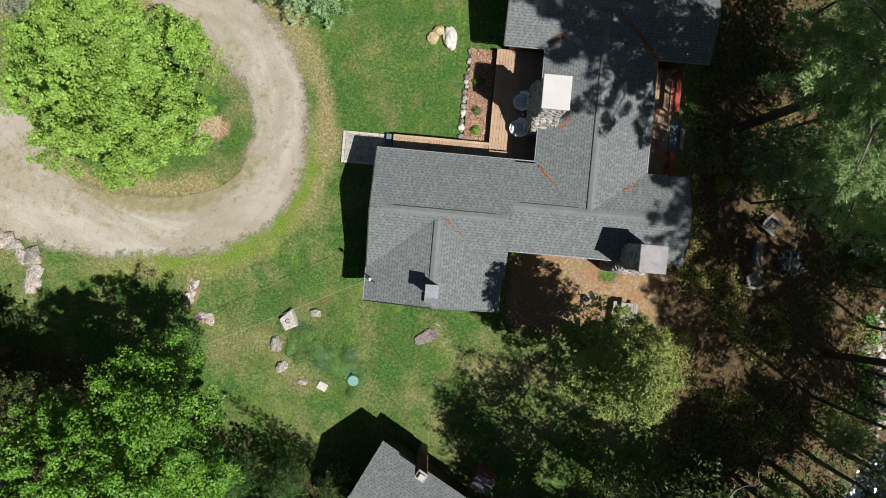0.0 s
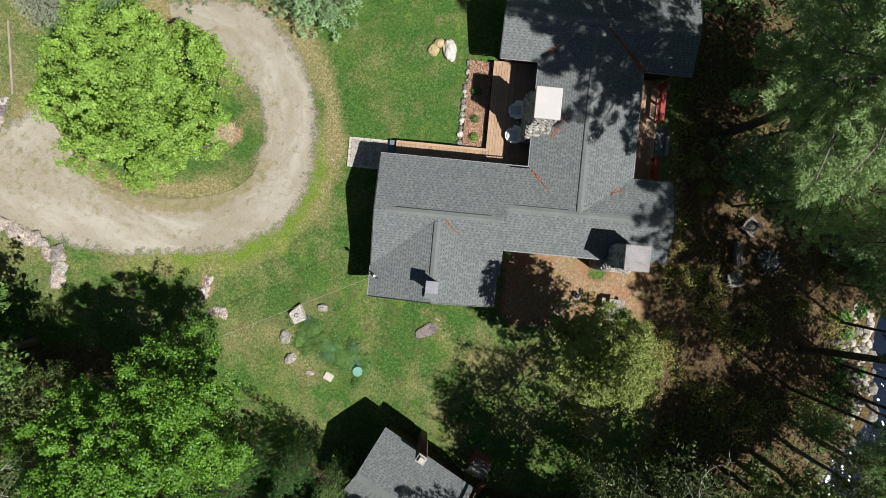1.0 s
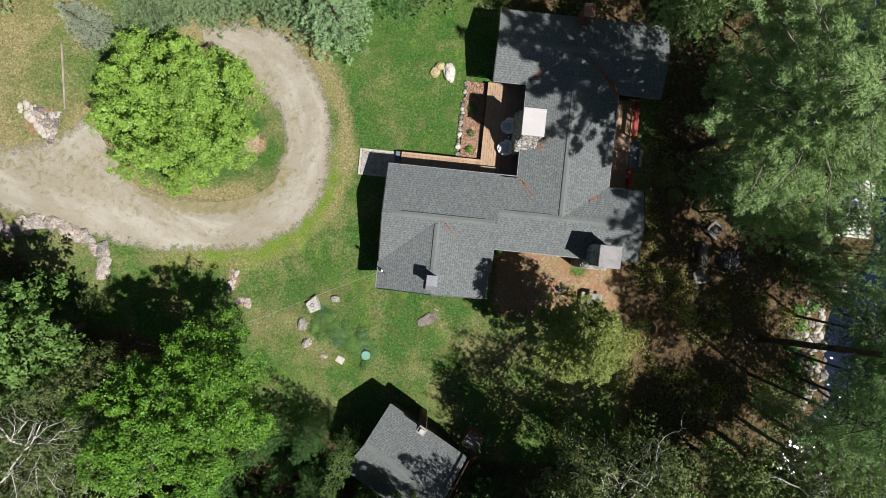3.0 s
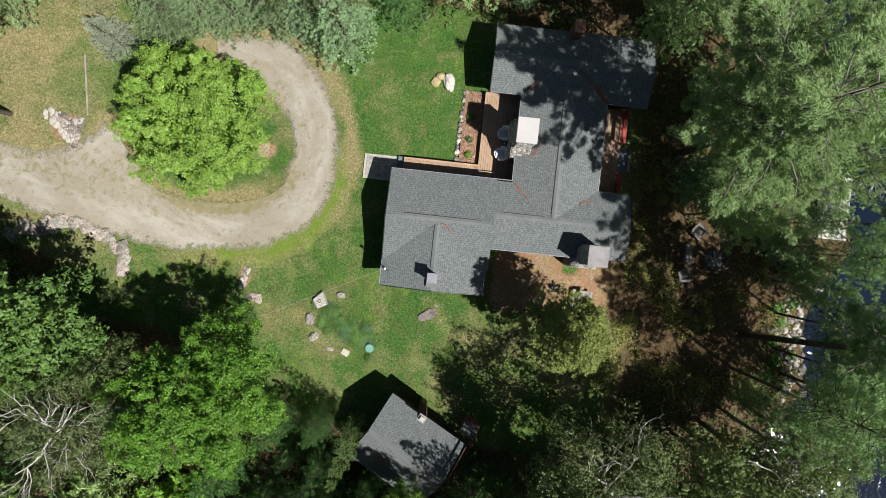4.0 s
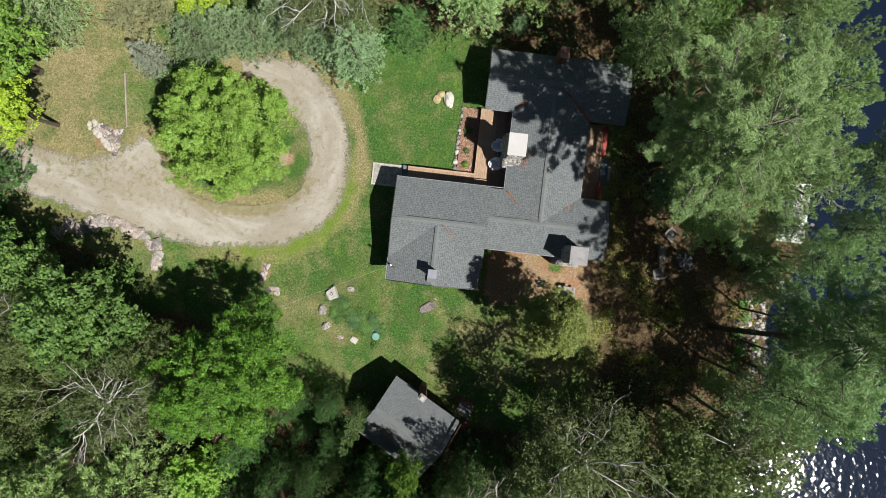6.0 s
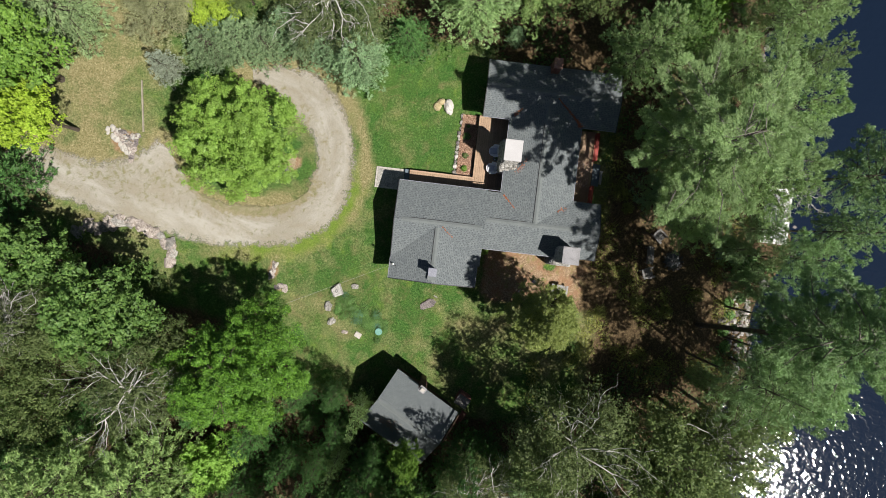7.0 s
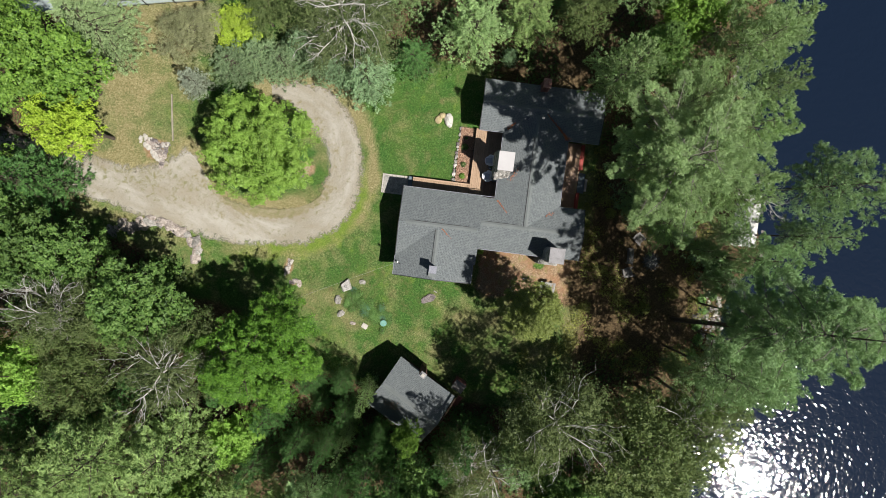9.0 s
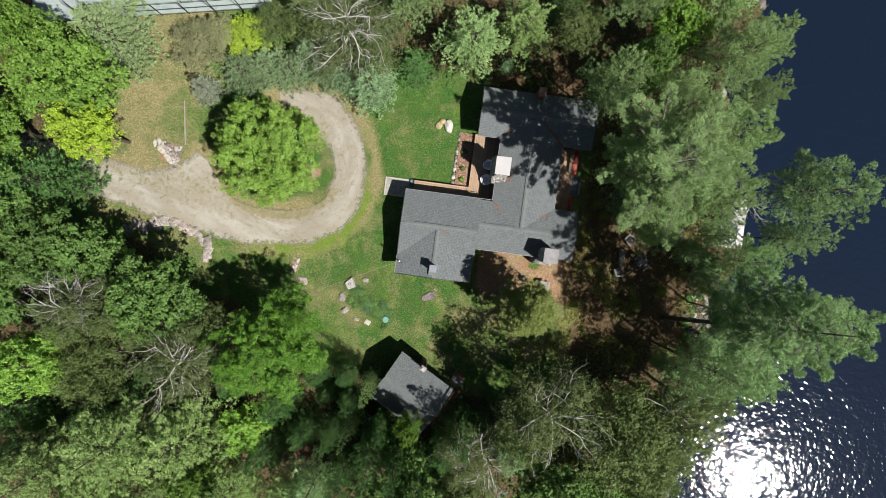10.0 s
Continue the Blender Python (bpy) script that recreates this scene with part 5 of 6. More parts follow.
def small_plant(name, x, y, z, r, h, n, size, mat, label, category, seed):
    g = np.random.default_rng(seed)
    d = unit(g.normal(size=(n, 3)))
    d[:, 2] = np.abs(d[:, 2])
    c = d * np.array([r, r, h]) * g.uniform(0.3, 1, (n, 1)) ** 0.6 + g.normal(size=(n, 3)) * r * 0.08
    ob = thing(name, label, category, m=pose(x, y, z))
    put("foliage", leaf_mesh("foliage", c, unit(d + np.array([0, 0, 0.6]) + g.normal(size=(n, 3)) * 0.4), size * g.uniform(0.6, 1.3, n), 0.3, g, mat), ob)
    co, faces = [], []
    for k in range(5):
        e = c[k] * 0.8
        tube(co, faces, [(0, 0, -0.05), e * 0.5, e], [0.012, 0.008, 0.004], 4)
    put("stem", mesh_of("stem", co, faces, BARK), ob)
    return ob


for x, y, r, mt in ((1.45, 7.55, 0.3, HERB), (1.5, 6.15, 0.24, OLIVE), (1.52, 5.2, 0.26, MAPLE), (1.5, 8.3, 0.12, HERB)):
    small_plant("shrub", x, y, 0.1, r, r * 1.3, 420, 0.08, mt, "small leafy shrub in the mulch bed", "shrub", int(x * 100 + y * 10))
small_plant("shrub", 3.75, -0.62, -0.02, 0.3, 0.5, 500, 0.09, BRIGHT, "light green bush against the house wall", "shrub", 5)


for x, y, r in ((11.35, 8.35, 0.34), (11.4, 7.6, 0.3), (11.3, 6.95, 0.36)):
    small_plant("shrub", x, y, on_ground(x, y) - 0.05, r, r * 1.7, 420, 0.09, GREYLEAF, "grey-green shrub beside the back deck", "shrub", int(y * 10))


# ---------------------------------------------------------------- chairs and tables
def lounge_chair(m, wood, label, group, cushion=True):
    """A low garden armchair with slatted seat, fan back and broad arms; faces -x."""
    ob = thing("garden_chair", label, "chair", group, m)
    for k in range(5):
        part("seat_slat", slab(-0.34 + k * 0.125, -0.235 + k * 0.125, -0.26, 0.26, 0.34 - k * 0.02, 0.365 - k * 0.02, 0.005), wood, ob)
    for k in range(5):
        off = (k - 2) * 0.115
        tilt = Matrix.Translation((0.27, off, 0.27)) @ Matrix.Rotation(radians(24), 4, "Y") @ Matrix.Rotation(radians(-off * 40), 4, "X")
        part("back_slat", box(bmesh.new(), -0.012, 0.012, -0.05, 0.05, 0, 0.7 - abs(k - 2) * 0.06, 0.004, tilt), wood, ob)
    for e in (-1, 1):
        bm = bmesh.new()
        outline = [(-0.42, e * 0.26), (-0.42, e * 0.4), (-0.1, e * 0.43), (0.28, e * 0.38), (0.42, e * 0.24), (0.36, e * 0.22), (0.1, e * 0.3)]
        lo = [bm.verts.new((a, b, 0.55)) for a, b in outline]
        hi = [bm.verts.new((a, b, 0.58)) for a, b in outline]
        bm.faces.new(lo)
        bm.faces.new(hi)
        for k in range(7):
            q = (k + 1) % 7
            bm.faces.new((lo[k], lo[q], hi[q], hi[k]))
        bmesh.ops.recalc_face_normals(bm, faces=bm.faces)
        part("armrest", bm, wood, ob)
        part("front_leg", slab(-0.37, -0.28, e * 0.33 - 0.02, e * 0.33 + 0.02, 0, 0.55, 0.005), wood, ob)
        part("rear_leg", box(bmesh.new(), -0.35, 0.55, e * 0.29 - 0.018, e * 0.29 + 0.018, -0.05, 0.05, 0.005, Matrix.Translation((0, 0, 0.19)) @ Matrix.Rotation(radians(14), 4, "Y")), wood, ob)
    bm = bmesh.new()
    ring = [(0.3 + 0.13 * math.cos(a), 0.33 * math.sin(a)) for a in np.linspace(-1.5, 1.5, 9)]
    lo = [[bm.verts.new((x * s, y * s, z)) for x, y in ring] for s, z in ((0.9, 0.58), (1.22, 0.62), (1.22, 0.66), (0.9, 0.62))]
    for k in range(4):
        for j in range(8):
            bm.faces.new((lo[k][j], lo[k][j + 1], lo[(k + 1) % 4][j + 1], lo[(k + 1) % 4][j]))
    bmesh.ops.recalc_face_normals(bm, faces=bm.faces)
    part("back_rail", bm, wood, ob)
    if cushion:
        part("seat_cushion", box(bmesh.new(), -0.3, 0.2, -0.2, 0.2, 0.38, 0.45, 0.03), CUSHION, ob, "dark grey-blue seat cushion")
        part("back_cushion", box(bmesh.new(), -0.05, 0.02, -0.2, 0.2, 0, 0.36, 0.03, Matrix.Translation((0.25, 0, 0.42)) @ Matrix.Rotation(radians(22), 4, "Y")), CUSHION, ob, "dark grey-blue back cushion")
    return ob


def barrel_chair(m, label, group):
    """A round-backed garden chair: a curved shell of back and arms, seat, cushion and four legs; faces -x."""
    ob = thing("garden_chair", label, "chair", group, m)
    bm = bmesh.new()
    rings = []
    for a in np.linspace(-1.8, 1.8, 21):
        top = 0.6 + 0.24 * max(0.0, math.cos(a * 0.8)) ** 1.5
        lean = 0.07 * max(0.0, math.cos(a * 0.8))
        prof = ((0.36, 0.3, 0), (0.42, 0.34, 0), (0.44 + lean, top - 0.03, 1), (0.42 + lean, top, 1), (0.36 + lean, top, 1), (0.33 + lean, top - 0.03, 1))
        rings.append([bm.verts.new((r * math.cos(a) * (1.05 if math.cos(a) > 0 else 0.75), r * math.sin(a), z)) for r, z, _ in prof])
    for p, q in zip(rings, rings[1:]):
        for k in range(6):
            bm.faces.new((p[k], p[(k + 1) % 6], q[(k + 1) % 6], q[k]))
    bm.faces.new(rings[0])
    bm.faces.new(rings[-1])
    bmesh.ops.recalc_face_normals(bm, faces=bm.faces)
    part("shell", bm, PLASTIC, ob)
    bm = bmesh.new()
    bmesh.ops.create_cone(bm, cap_ends=True, segments=24, radius1=0.37, radius2=0.37, depth=0.05, matrix=Matrix.Translation((-0.02, 0, 0.33)))
    part("seat", bm, PLASTIC, ob)
    part("seat_cushion", box(bmesh.new(), -0.3, 0.2, -0.21, 0.21, 0.36, 0.43, 0.03), CUSHION, ob, "grey-blue seat cushion")
    part("back_cushion", box(bmesh.new(), -0.05, 0.02, -0.19, 0.19, 0, 0.34, 0.03, Matrix.Translation((0.25, 0, 0.42)) @ Matrix.Rotation(radians(18), 4, "Y")), CUSHION, ob, "grey-blue back cushion")
    for x in (-0.24, 0.26):
        for y in (-0.26, 0.26):
            rod((x, y, 0), (x * 0.9, y * 0.95, 0.32), 0.02, 0.024, PLASTIC, ob, "leg")
    return ob


ch = barrel_chair(pose(3.52, 6.62, DZ, 0, 0, 6) @ Matrix.Scale(1.0, 4), "pale grey round-backed garden chair with cushions on deck", "chairs on the deck")
copy_thing(ch, pose(3.46, 5.38, DZ, 0, 0, -6) @ Matrix.Scale(1.0, 4))
tab = thing("side_table", "small dark side table with clutter between chairs", "table", m=pose(3.68, 6.08, DZ))
bm = bmesh.new()
bmesh.ops.create_cone(bm, cap_ends=True, segments=20, radius1=0.2, radius2=0.2, depth=0.025, matrix=Matrix.Translation((0, 0, 0.43)))
part("tabletop", bm, DARKWOOD, tab)
for k in range(3):
    a = 2.1 * k
    rod((0.15 * math.cos(a), 0.15 * math.sin(a), 0), (0.09 * math.cos(a), 0.09 * math.sin(a), 0.42), 0.012, 0.012, IRON, tab, "leg")
small_plant("potted_plant", 3.7, 6.12, DZ + 0.45, 0.09, 0.14, 120, 0.05, OLIVE, "little leafy plant on the side table", "plant", 8)
cup = thing("mug", "small pale mug on the side table", "mug", m=pose(3.62, 6.0, DZ + 0.445))
bm = bmesh.new()
bmesh.ops.create_cone(bm, cap_ends=True, segments=12, radius1=0.035, radius2=0.042, depth=0.09, matrix=Matrix.Translation((0, 0, 0.045)))
part("body", bm, WHITE, cup)

# east deck with red rail
edeck = thing("deck", "brown back deck with red railings and steps", "deck")
deck_boards(edeck, 9.62, 10.8, 3.3, 8.9, 0.42)
part("rim_joist", slab(10.8, 10.84, 3.3, 8.9, -0.2, 0.4), WALLWOOD, edeck)
for y0, y1 in ((6.75, 8.72), (3.55, 4.95)):
    rail = put("railing", None, edeck, "red-stained wooden railing")
    part("top_rail", slab(10.63, 10.87, y0, y1, 1.32, 1.37, 0.01), RED, rail)
    part("bottom_rail", slab(10.72, 10.78, y0, y1, 0.52, 0.57, 0.005), RED, rail)
    n = 3
    for k in range(n):
        y = y0 + 0.05 + (y1 - y0 - 0.1) * k / (n - 1)
        part("post", slab(10.7, 10.79, y - 0.045, y + 0.045, 0.42, 1.32, 0.006), RED, rail)
    for k in range(int((y1 - y0) / 0.13)):
        y = y0 + 0.1 + k * 0.13
        part("baluster", slab(10.73, 10.77, y - 0.018, y + 0.018, 0.57, 1.32), RED, rail)
for k, (x0, z) in enumerate(((10.86, 0.22), (11.16, 0.02))):
    part("step", slab(x0, x0 + 0.3, 5.05, 6.65, z - 0.05, z, 0.008), BLUEGREY, edeck, "dark blue-grey step")
part("step_stringer", slab(10.86, 11.4, 5.1, 5.15, -0.5, 0.0), WALLWOOD, edeck)
part("step_stringer", slab(10.86, 11.4, 6.55, 6.6, -0.5, 0.0), WALLWOOD, edeck)
bn = thing("bench", "narrow weathered bench beside the back steps", "bench")
part("seat", slab(11.44, 11.62, 5.2, 6.2, 0.2, 0.24, 0.008), OLDWOOD, bn)
for y in (5.3, 6.1):
    part("leg", slab(11.46, 11.6, y - 0.03, y + 0.03, -0.45, 0.2), OLDWOOD, bn)


def picnic_table(m):
    ob = thing("picnic_table", "weathered grey slatted picnic table under a tree", "picnic table", m=m)
    for k in range(5):
        part("top_plank", slab(-0.42 + k * 0.17, -0.26 + k * 0.17, -0.8, 0.8, 0.7, 0.74, 0.006), OLDWOOD, ob)
    for e in (-1, 1):
        for k in range(2):
            x = e * 0.72 + (k - 0.5) * 0.15
            part("seat_plank", slab(x - 0.07, x + 0.07, -0.8, 0.8, 0.42, 0.46, 0.006), OLDWOOD, ob)
        part("cross_beam", slab(-0.78, 0.78, e * 0.6 - 0.03, e * 0.6 + 0.03, 0.34, 0.42), OLDWOOD, ob)
        for q in (-1, 1):
            part("leg", box(bmesh.new(), -0.04, 0.04, -0.03, 0.03, -0.02, 0.74, 0.004, Matrix.Translation((q * 0.55, e * 0.56, 0)) @ Matrix.Rotation(radians(-q * 28), 4, "Y")), OLDWOOD, ob)
    return ob


picnic_table(pose(9.5, -3.0, on_ground(9.5, -3.0), 0, 0, -3) @ Matrix.Diagonal((0.7, 0.72, 1, 1)))


# ---------------------------------------------------------------- stones on the lawn
def rock(x, y, sx, sy, sz, turn, mat, label, seed, name="rock", group="", sink=0.0, level=3):
    ob = put(name, rock_mesh(seed, sx, sy, sz, mat, level, 0.16 if name == "boulder" else 0.28), m=pose(x, y, on_ground(x, y) + sz * 0.2 - sink, 0, 0, turn))
    return tagged(ob, label, "rock", group)


rock(-0.09, 9.54, 0.36, 0.56, 0.4, 12, WHITESTONE, "large white boulder standing on the lawn", 1, "boulder")
rock(-0.66, 9.84, 0.32, 0.25, 0.26, 10, TANSTONE, "yellowish tan boulder on the lawn", 2, "boulder")
rock(-0.92, 9.47, 0.3, 0.3, 0.22, 40, TANSTONE, "yellowish tan boulder on the lawn", 3, "boulder")
bl = thing("stone_block", "flat squared pale stone with iron ring", "stone", m=pose(-6.67, -4.77, on_ground(-6.67, -4.77), 0, 0, 28))
bm = slab(-0.42, 0.42, -0.36, 0.36, -0.1, 0.28, 0.06)
for v in bm.verts:
    v.co += Vector((noise.noise(v.co * 2.0), noise.noise(v.co * 2.0 + Vector((5, 0, 0))), 0)) * 0.22
part("body", bm, CHIMNEYSTONE, bl)
bm = bmesh.new()
pts = [(0.1 * math.cos(a), 0.1 * math.sin(a), 0.3) for a in np.linspace(0, 5.6, 12)]
co, faces = [], []
tube(co, faces, pts, [0.02] * 12, 5)
put("ring", mesh_of("ring", co, faces, IRON), bl, "rusty iron ring")
bm.free()
for x, y, a, b, c, t, mt in ((-7.17, -6.0, 0.26, 0.36, 0.2, 10, STONE), (-6.84, -7.06, 0.3, 0.24, 0.2, 50, STONE), (-5.4, -4.3, 0.28, 0.19, 0.16, 5, STONE), (-5.78, -7.72, 0.24, 0.14, 0.08, 0, PINKSTONE)):
    rock(x, y, a, b, c, t, mt, "rough grey stone beside the garden plants", int(-x * 10), group="stones round the garden")
pv = thing("paver", "square cream paving stone in the grass", "paver", m=pose(-4.78, -7.83, on_ground(-4.78, -7.8) + 0.02, 4, 6, -25))
part("slab", slab(-0.24, 0.24, -0.2, 0.2, -0.04, 0.06, 0.015), PALESTONE, pv)
rock(0.05, -4.98, 0.62, 0.3, 0.1, 25, DARKROCK, "dark flat rock flush with the lawn", 14, sink=-0.02)
rock(0.55, -4.35, 0.16, 0.05, 0.05, -20, OLDWOOD, "short pale stick of wood on the lawn", 15, "stick", level=2)
prng = random.Random(17)
for k in range(22):
    f = k / 21
    r0 = prng.uniform(0.07, 0.17)
    rock(-11.35 - 0.3 * f + prng.gauss(0, 0.13), -3.2 - 1.15 * f + prng.gauss(0, 0.05), r0 * 0.9, r0 * 1.3, r0 * 0.7, prng.uniform(-40, 10), PALESTONE if k % 5 in (0, 2) else PINKSTONE if k % 2 else DARKROCK,
         "broken pale rock breaking through the lawn", 300 + k, group="rock outcrop in the lawn", level=2)
for k in range(7):
    r0 = prng.uniform(0.1, 0.2)
    rock(-10.85 + prng.gauss(0, 0.25), -5.05 + prng.gauss(0, 0.13), r0 * 1.3, r0, r0 * 0.45, prng.uniform(0, 180), PINKSTONE if k % 3 else DARKROCK, "low reddish rock at the tree's foot", 330 + k, group="rock outcrop in the lawn", level=2)

lid = thing("well_lid", "round teal lid on a pipe in the garden", "lid", m=pose(-3.29, -7.38, on_ground(-3.3, -7.4)))
bm = bmesh.new()
bmesh.ops.create_cone(bm, cap_ends=True, segments=28, radius1=0.27, radius2=0.25, depth=0.07, matrix=Matrix.Translation((0, 0, 0.28)))
bmesh.ops.bevel(bm, geom=[e for e in bm.edges if abs(e.verts[0].co.z - e.verts[1].co.z) < 1e-4], offset=0.012, segments=2, affect="EDGES")
part("lid", bm, TEAL, lid)
bm = bmesh.new()
bmesh.ops.create_cone(bm, cap_ends=True, segments=24, radius1=0.23, radius2=0.23, depth=0.3, matrix=Matrix.Translation((0, 0, 0.1)))
part("pipe", bm, GREYCAP, lid)

# garden plants
prng = random.Random(31)
for k in range(60):
    f = prng.uniform(0, 1)
    x = -6.6 + 3.6 * f + prng.gauss(0, 0.25)
    y = -5.6 - 1.6 * f + prng.gauss(0, 0.45)
    blue = prng.random() < 0.1
    r = prng.uniform(0.2, 0.42)
    small_plant("garden_plant", x, y, on_ground(x, y), r, r * prng.uniform(0.5, 0.9), 260, prng.uniform(0.05, 0.085), BLUEHERB if blue else HERB,
                "blue-green leafy garden plant" if blue else "low green leafy garden plant", "plant", 100 + k)["group"] = "plants in the garden"

plant_rng = random.Random(32)
for k in range(36):
    f = plant_rng.uniform(0, 1)
    x, y = -6.5 + 3.5 * f + plant_rng.gauss(0, 0.3), -5.55 - 1.6 * f + plant_rng.gauss(0, 0.4)
    r = plant_rng.uniform(0.2, 0.36)
    small_plant("garden_plant", x, y, on_ground(x, y), r, r * 0.6, 240, 0.06, HERB, "low green leafy garden plant", "plant", 700 + k)["group"] = "plants in the garden"

# chain of rocks along the drive
WALL = curve_through([(-25.2, -2.7), (-23.9, -2.2), (-22.1, -1.6), (-20.6, -1.95), (-19.5, -2.4), (-18.9, -3.2), (-18.6, -4.1)], 27)
for k, (x, y) in enumerate(WALL):
    s = prng.uniform(0.24, 0.5)
    rock(x + prng.gauss(0, 0.16), y + prng.gauss(0, 0.16), s * 1.2, s * 0.85, s * 0.45, prng.uniform(0, 180), PINKSTONE if k % 3 else STONE,
         "pale weathered rock in a chain beside the drive", 200 + k, group="rocks along the drive", level=2 if k % 2 else 3)
for k in range(120):
    f, g = prng.uniform(0, 1), prng.uniform(0, 1) ** 0.7
    x, y = -22.15 + g * (-2.0 + 2.4 * f), 3.05 + g * (1.85 - 0.15 * f) + 0.15 * math.sin(f * 6.3) + prng.gauss(0, 0.08)
    pale = f < 0.22
    s = prng.uniform(0.08, 0.2) if pale else prng.uniform(0.06, 0.2)
    rock(x, y, s * 1.2, s, s * 0.6, prng.uniform(0, 180), PALESTONE if pale or k % 7 == 0 else PINKSTONE if k % 3 else DARKROCK,
         "broken pale rock in a heap beside the drive" if pale else "small brownish rock in a heap beside the drive", 240 + k, group="rock heap", level=2)


def twig_heap(x, y, n, spread, ln, mat, label, seed, name="brushwood"):
    g = random.Random(seed)
    ob = thing(name, label, "branches", m=pose(x, y, on_ground(x, y)))
    for k in range(n):
        a, b = g.uniform(0, 6.28), g.uniform(0, spread)
        p = Vector((b * math.cos(a), b * math.sin(a), g.uniform(0.03, 0.2)))
        d = g.uniform(0, 6.28)
        q = p + Vector((math.cos(d), math.sin(d), g.uniform(-0.05, 0.15))) * g.uniform(0.4, 1) * ln
        q.z = max(q.z, 0.03)
        rod(p, q, 0.025, 0.01, mat, ob, "branch", "", 5)


twig_heap(-22.4, 4.2, 9, 0.4, 0.6, OLDWOOD, "heap of pale dead branches on the rocks", 3)
DEADWOOD = surface("bleached_dead_wood", (0.3, 0.24, 0.16), (0.5, 0.42, 0.31), 3, 20, 0.9)
twig_heap(-11.0, 4.4, 7, 0.3, 0.9, DEADWOOD, "heap of bleached dead branches beneath the tree", 4)
scatter_bed("dry_leaves", -11.75, -10.75, 3.75, 4.75, 900, 0.03, leaf_material("tan_dead_leaf", (0.24, 0.19, 0.1), (0.52, 0.45, 0.29), 0.0, 0.95, 0.02), "tan dead leaves on the island's grass", "leaf litter")
for k, (x, y) in enumerate(((-11.75, 3.6), (-11.45, 3.45), (-11.9, 3.85), (-11.3, 3.7), (-12.1, 3.5))):
    rock(x, y, 0.2, 0.15, 0.13, k * 40, DARKROCK, "dark broken rock at the foot of the tree", 720 + k, group="rocks on the island", level=2)
rl = thing("timber_edging", "long thin weathered grey timber lying in the grass", "timber")
edge_strip("beam", (-21.5, 5.0, on_ground(-21.5, 5.0) + 0.06), (-22.0, 8.6, on_ground(-22.0, 8.6) + 0.06), 0.1, 0.14, surface("bleached_timber", (0.2, 0.175, 0.135), (0.36, 0.32, 0.25), 2, 30, 0.85), rl)

# ---------------------------------------------------------------- shed
shed = thing("shed", "small outbuilding with steep grey shingled roof", "shed", m=pose(-1.48, -9.45, 0, 0, 0, -29.5))
gable_roof(shed, "x", 0.0, 5.2, -4.5, 0.0, 2.6, 0.62, (0.05, 0.05))
gable_walls(shed, "x", 0.0, 5.2, -4.5, 0.0, 2.6, 0.62, 0.3, -0.3, surface("dark_shed_siding", (0.022, 0.013, 0.009), (0.05, 0.03, 0.02), 1.2, 16, 0.8))
part("rake_board", box(bmesh.new(), 5.2, 5.24, -2.25, 0.0, -0.1, 0.1, 0, Matrix.Translation((0, 0, 3.25)) @ Matrix.Rotation(radians(-31.8), 4, "X") @ Matrix.Translation((0, 0, 0))), WALLWOOD, shed)
brick_stack(shed, 2.05, 0.12, 0.4, 0.36, -0.2, 4.1, 0.0, None, surface("sooty_brick", (0.06, 0.032, 0.026), (0.14, 0.075, 0.055), 3, 14, 0.9, 0.5, 0.006, None, 0.0, 0.2))
FADED = surface("faded_red_boards", (0.12, 0.04, 0.03), (0.24, 0.1, 0.08), 4, 20, 0.8)
BROWNLEAF = leaf_material("brown_dead_leaf", (0.13, 0.09, 0.06), (0.28, 0.2, 0.14), 0.0, 0.95, 0.02)
needle_rng = np.random.default_rng(12)
u, v = needle_rng.normal(size=(2, 260))
lx, ly = np.clip(1.65 + u * 0.34, 0.1, 5.0), np.clip(-3.35 + v * 0.2, -4.4, -2.35)
c = np.stack([lx, ly, 2.6 + (4.5 + ly) * 0.62 + 0.02 + needle_rng.uniform(0, 0.03, 260)], 1)
drift = put("needle_drift", leaf_mesh("needle_drift", c, unit(np.array([0, -0.5, 1]) + needle_rng.normal(size=(260, 3)) * 0.25), needle_rng.uniform(0.05, 0.1, 260), 0.3, needle_rng, BROWNLEAF), m=pose(-1.48, -9.45, 0, 0, 0, -29.5))
tagged(drift, "patch of brown dead leaves on the shed roof", "needle litter", "needle drifts on the roof", "stuff")
st = thing("wood_box", "small slatted lean-to box beside the shed", "box", m=pose(3.4, -11.4, on_ground(3.4, -11.4), 0, 0, -27) @ Matrix.Diagonal((0.88, 0.88, 1, 1)))
part("body", slab(-0.5, 0.5, -0.4, 0.4, 0, 1.2, 0.01), FADED, st)
for k in range(4):
    part("lid_board", box(bmesh.new(), -0.55, 0.55, -0.45 + k * 0.23, -0.24 + k * 0.23, 1.22, 1.26, 0.004, Matrix.Rotation(radians(8), 4, "X")), DARKWOOD, st)
sb = thing("bench", "red wooden bench against the shed wall", "bench", m=pose(3.35, -13.0, on_ground(3.3, -13), 0, 0, 60.5))
for k in range(3):
    part("seat_slat", slab(-0.6, 0.6, -0.2 + k * 0.13, -0.09 + k * 0.13, 0.42, 0.45, 0.005), FADED, sb)
for x in (-0.5, 0.5):
    part("leg", slab(x - 0.04, x + 0.04, -0.18, 0.16, 0, 0.42), FADED, sb)

# ---------------------------------------------------------------- fire pit and lake side
px, py = 17.98, 0.28
pit = thing("fire_pit", "ring of sooty stones with charred logs", "fire pit", m=pose(px, py, on_ground(px, py)))
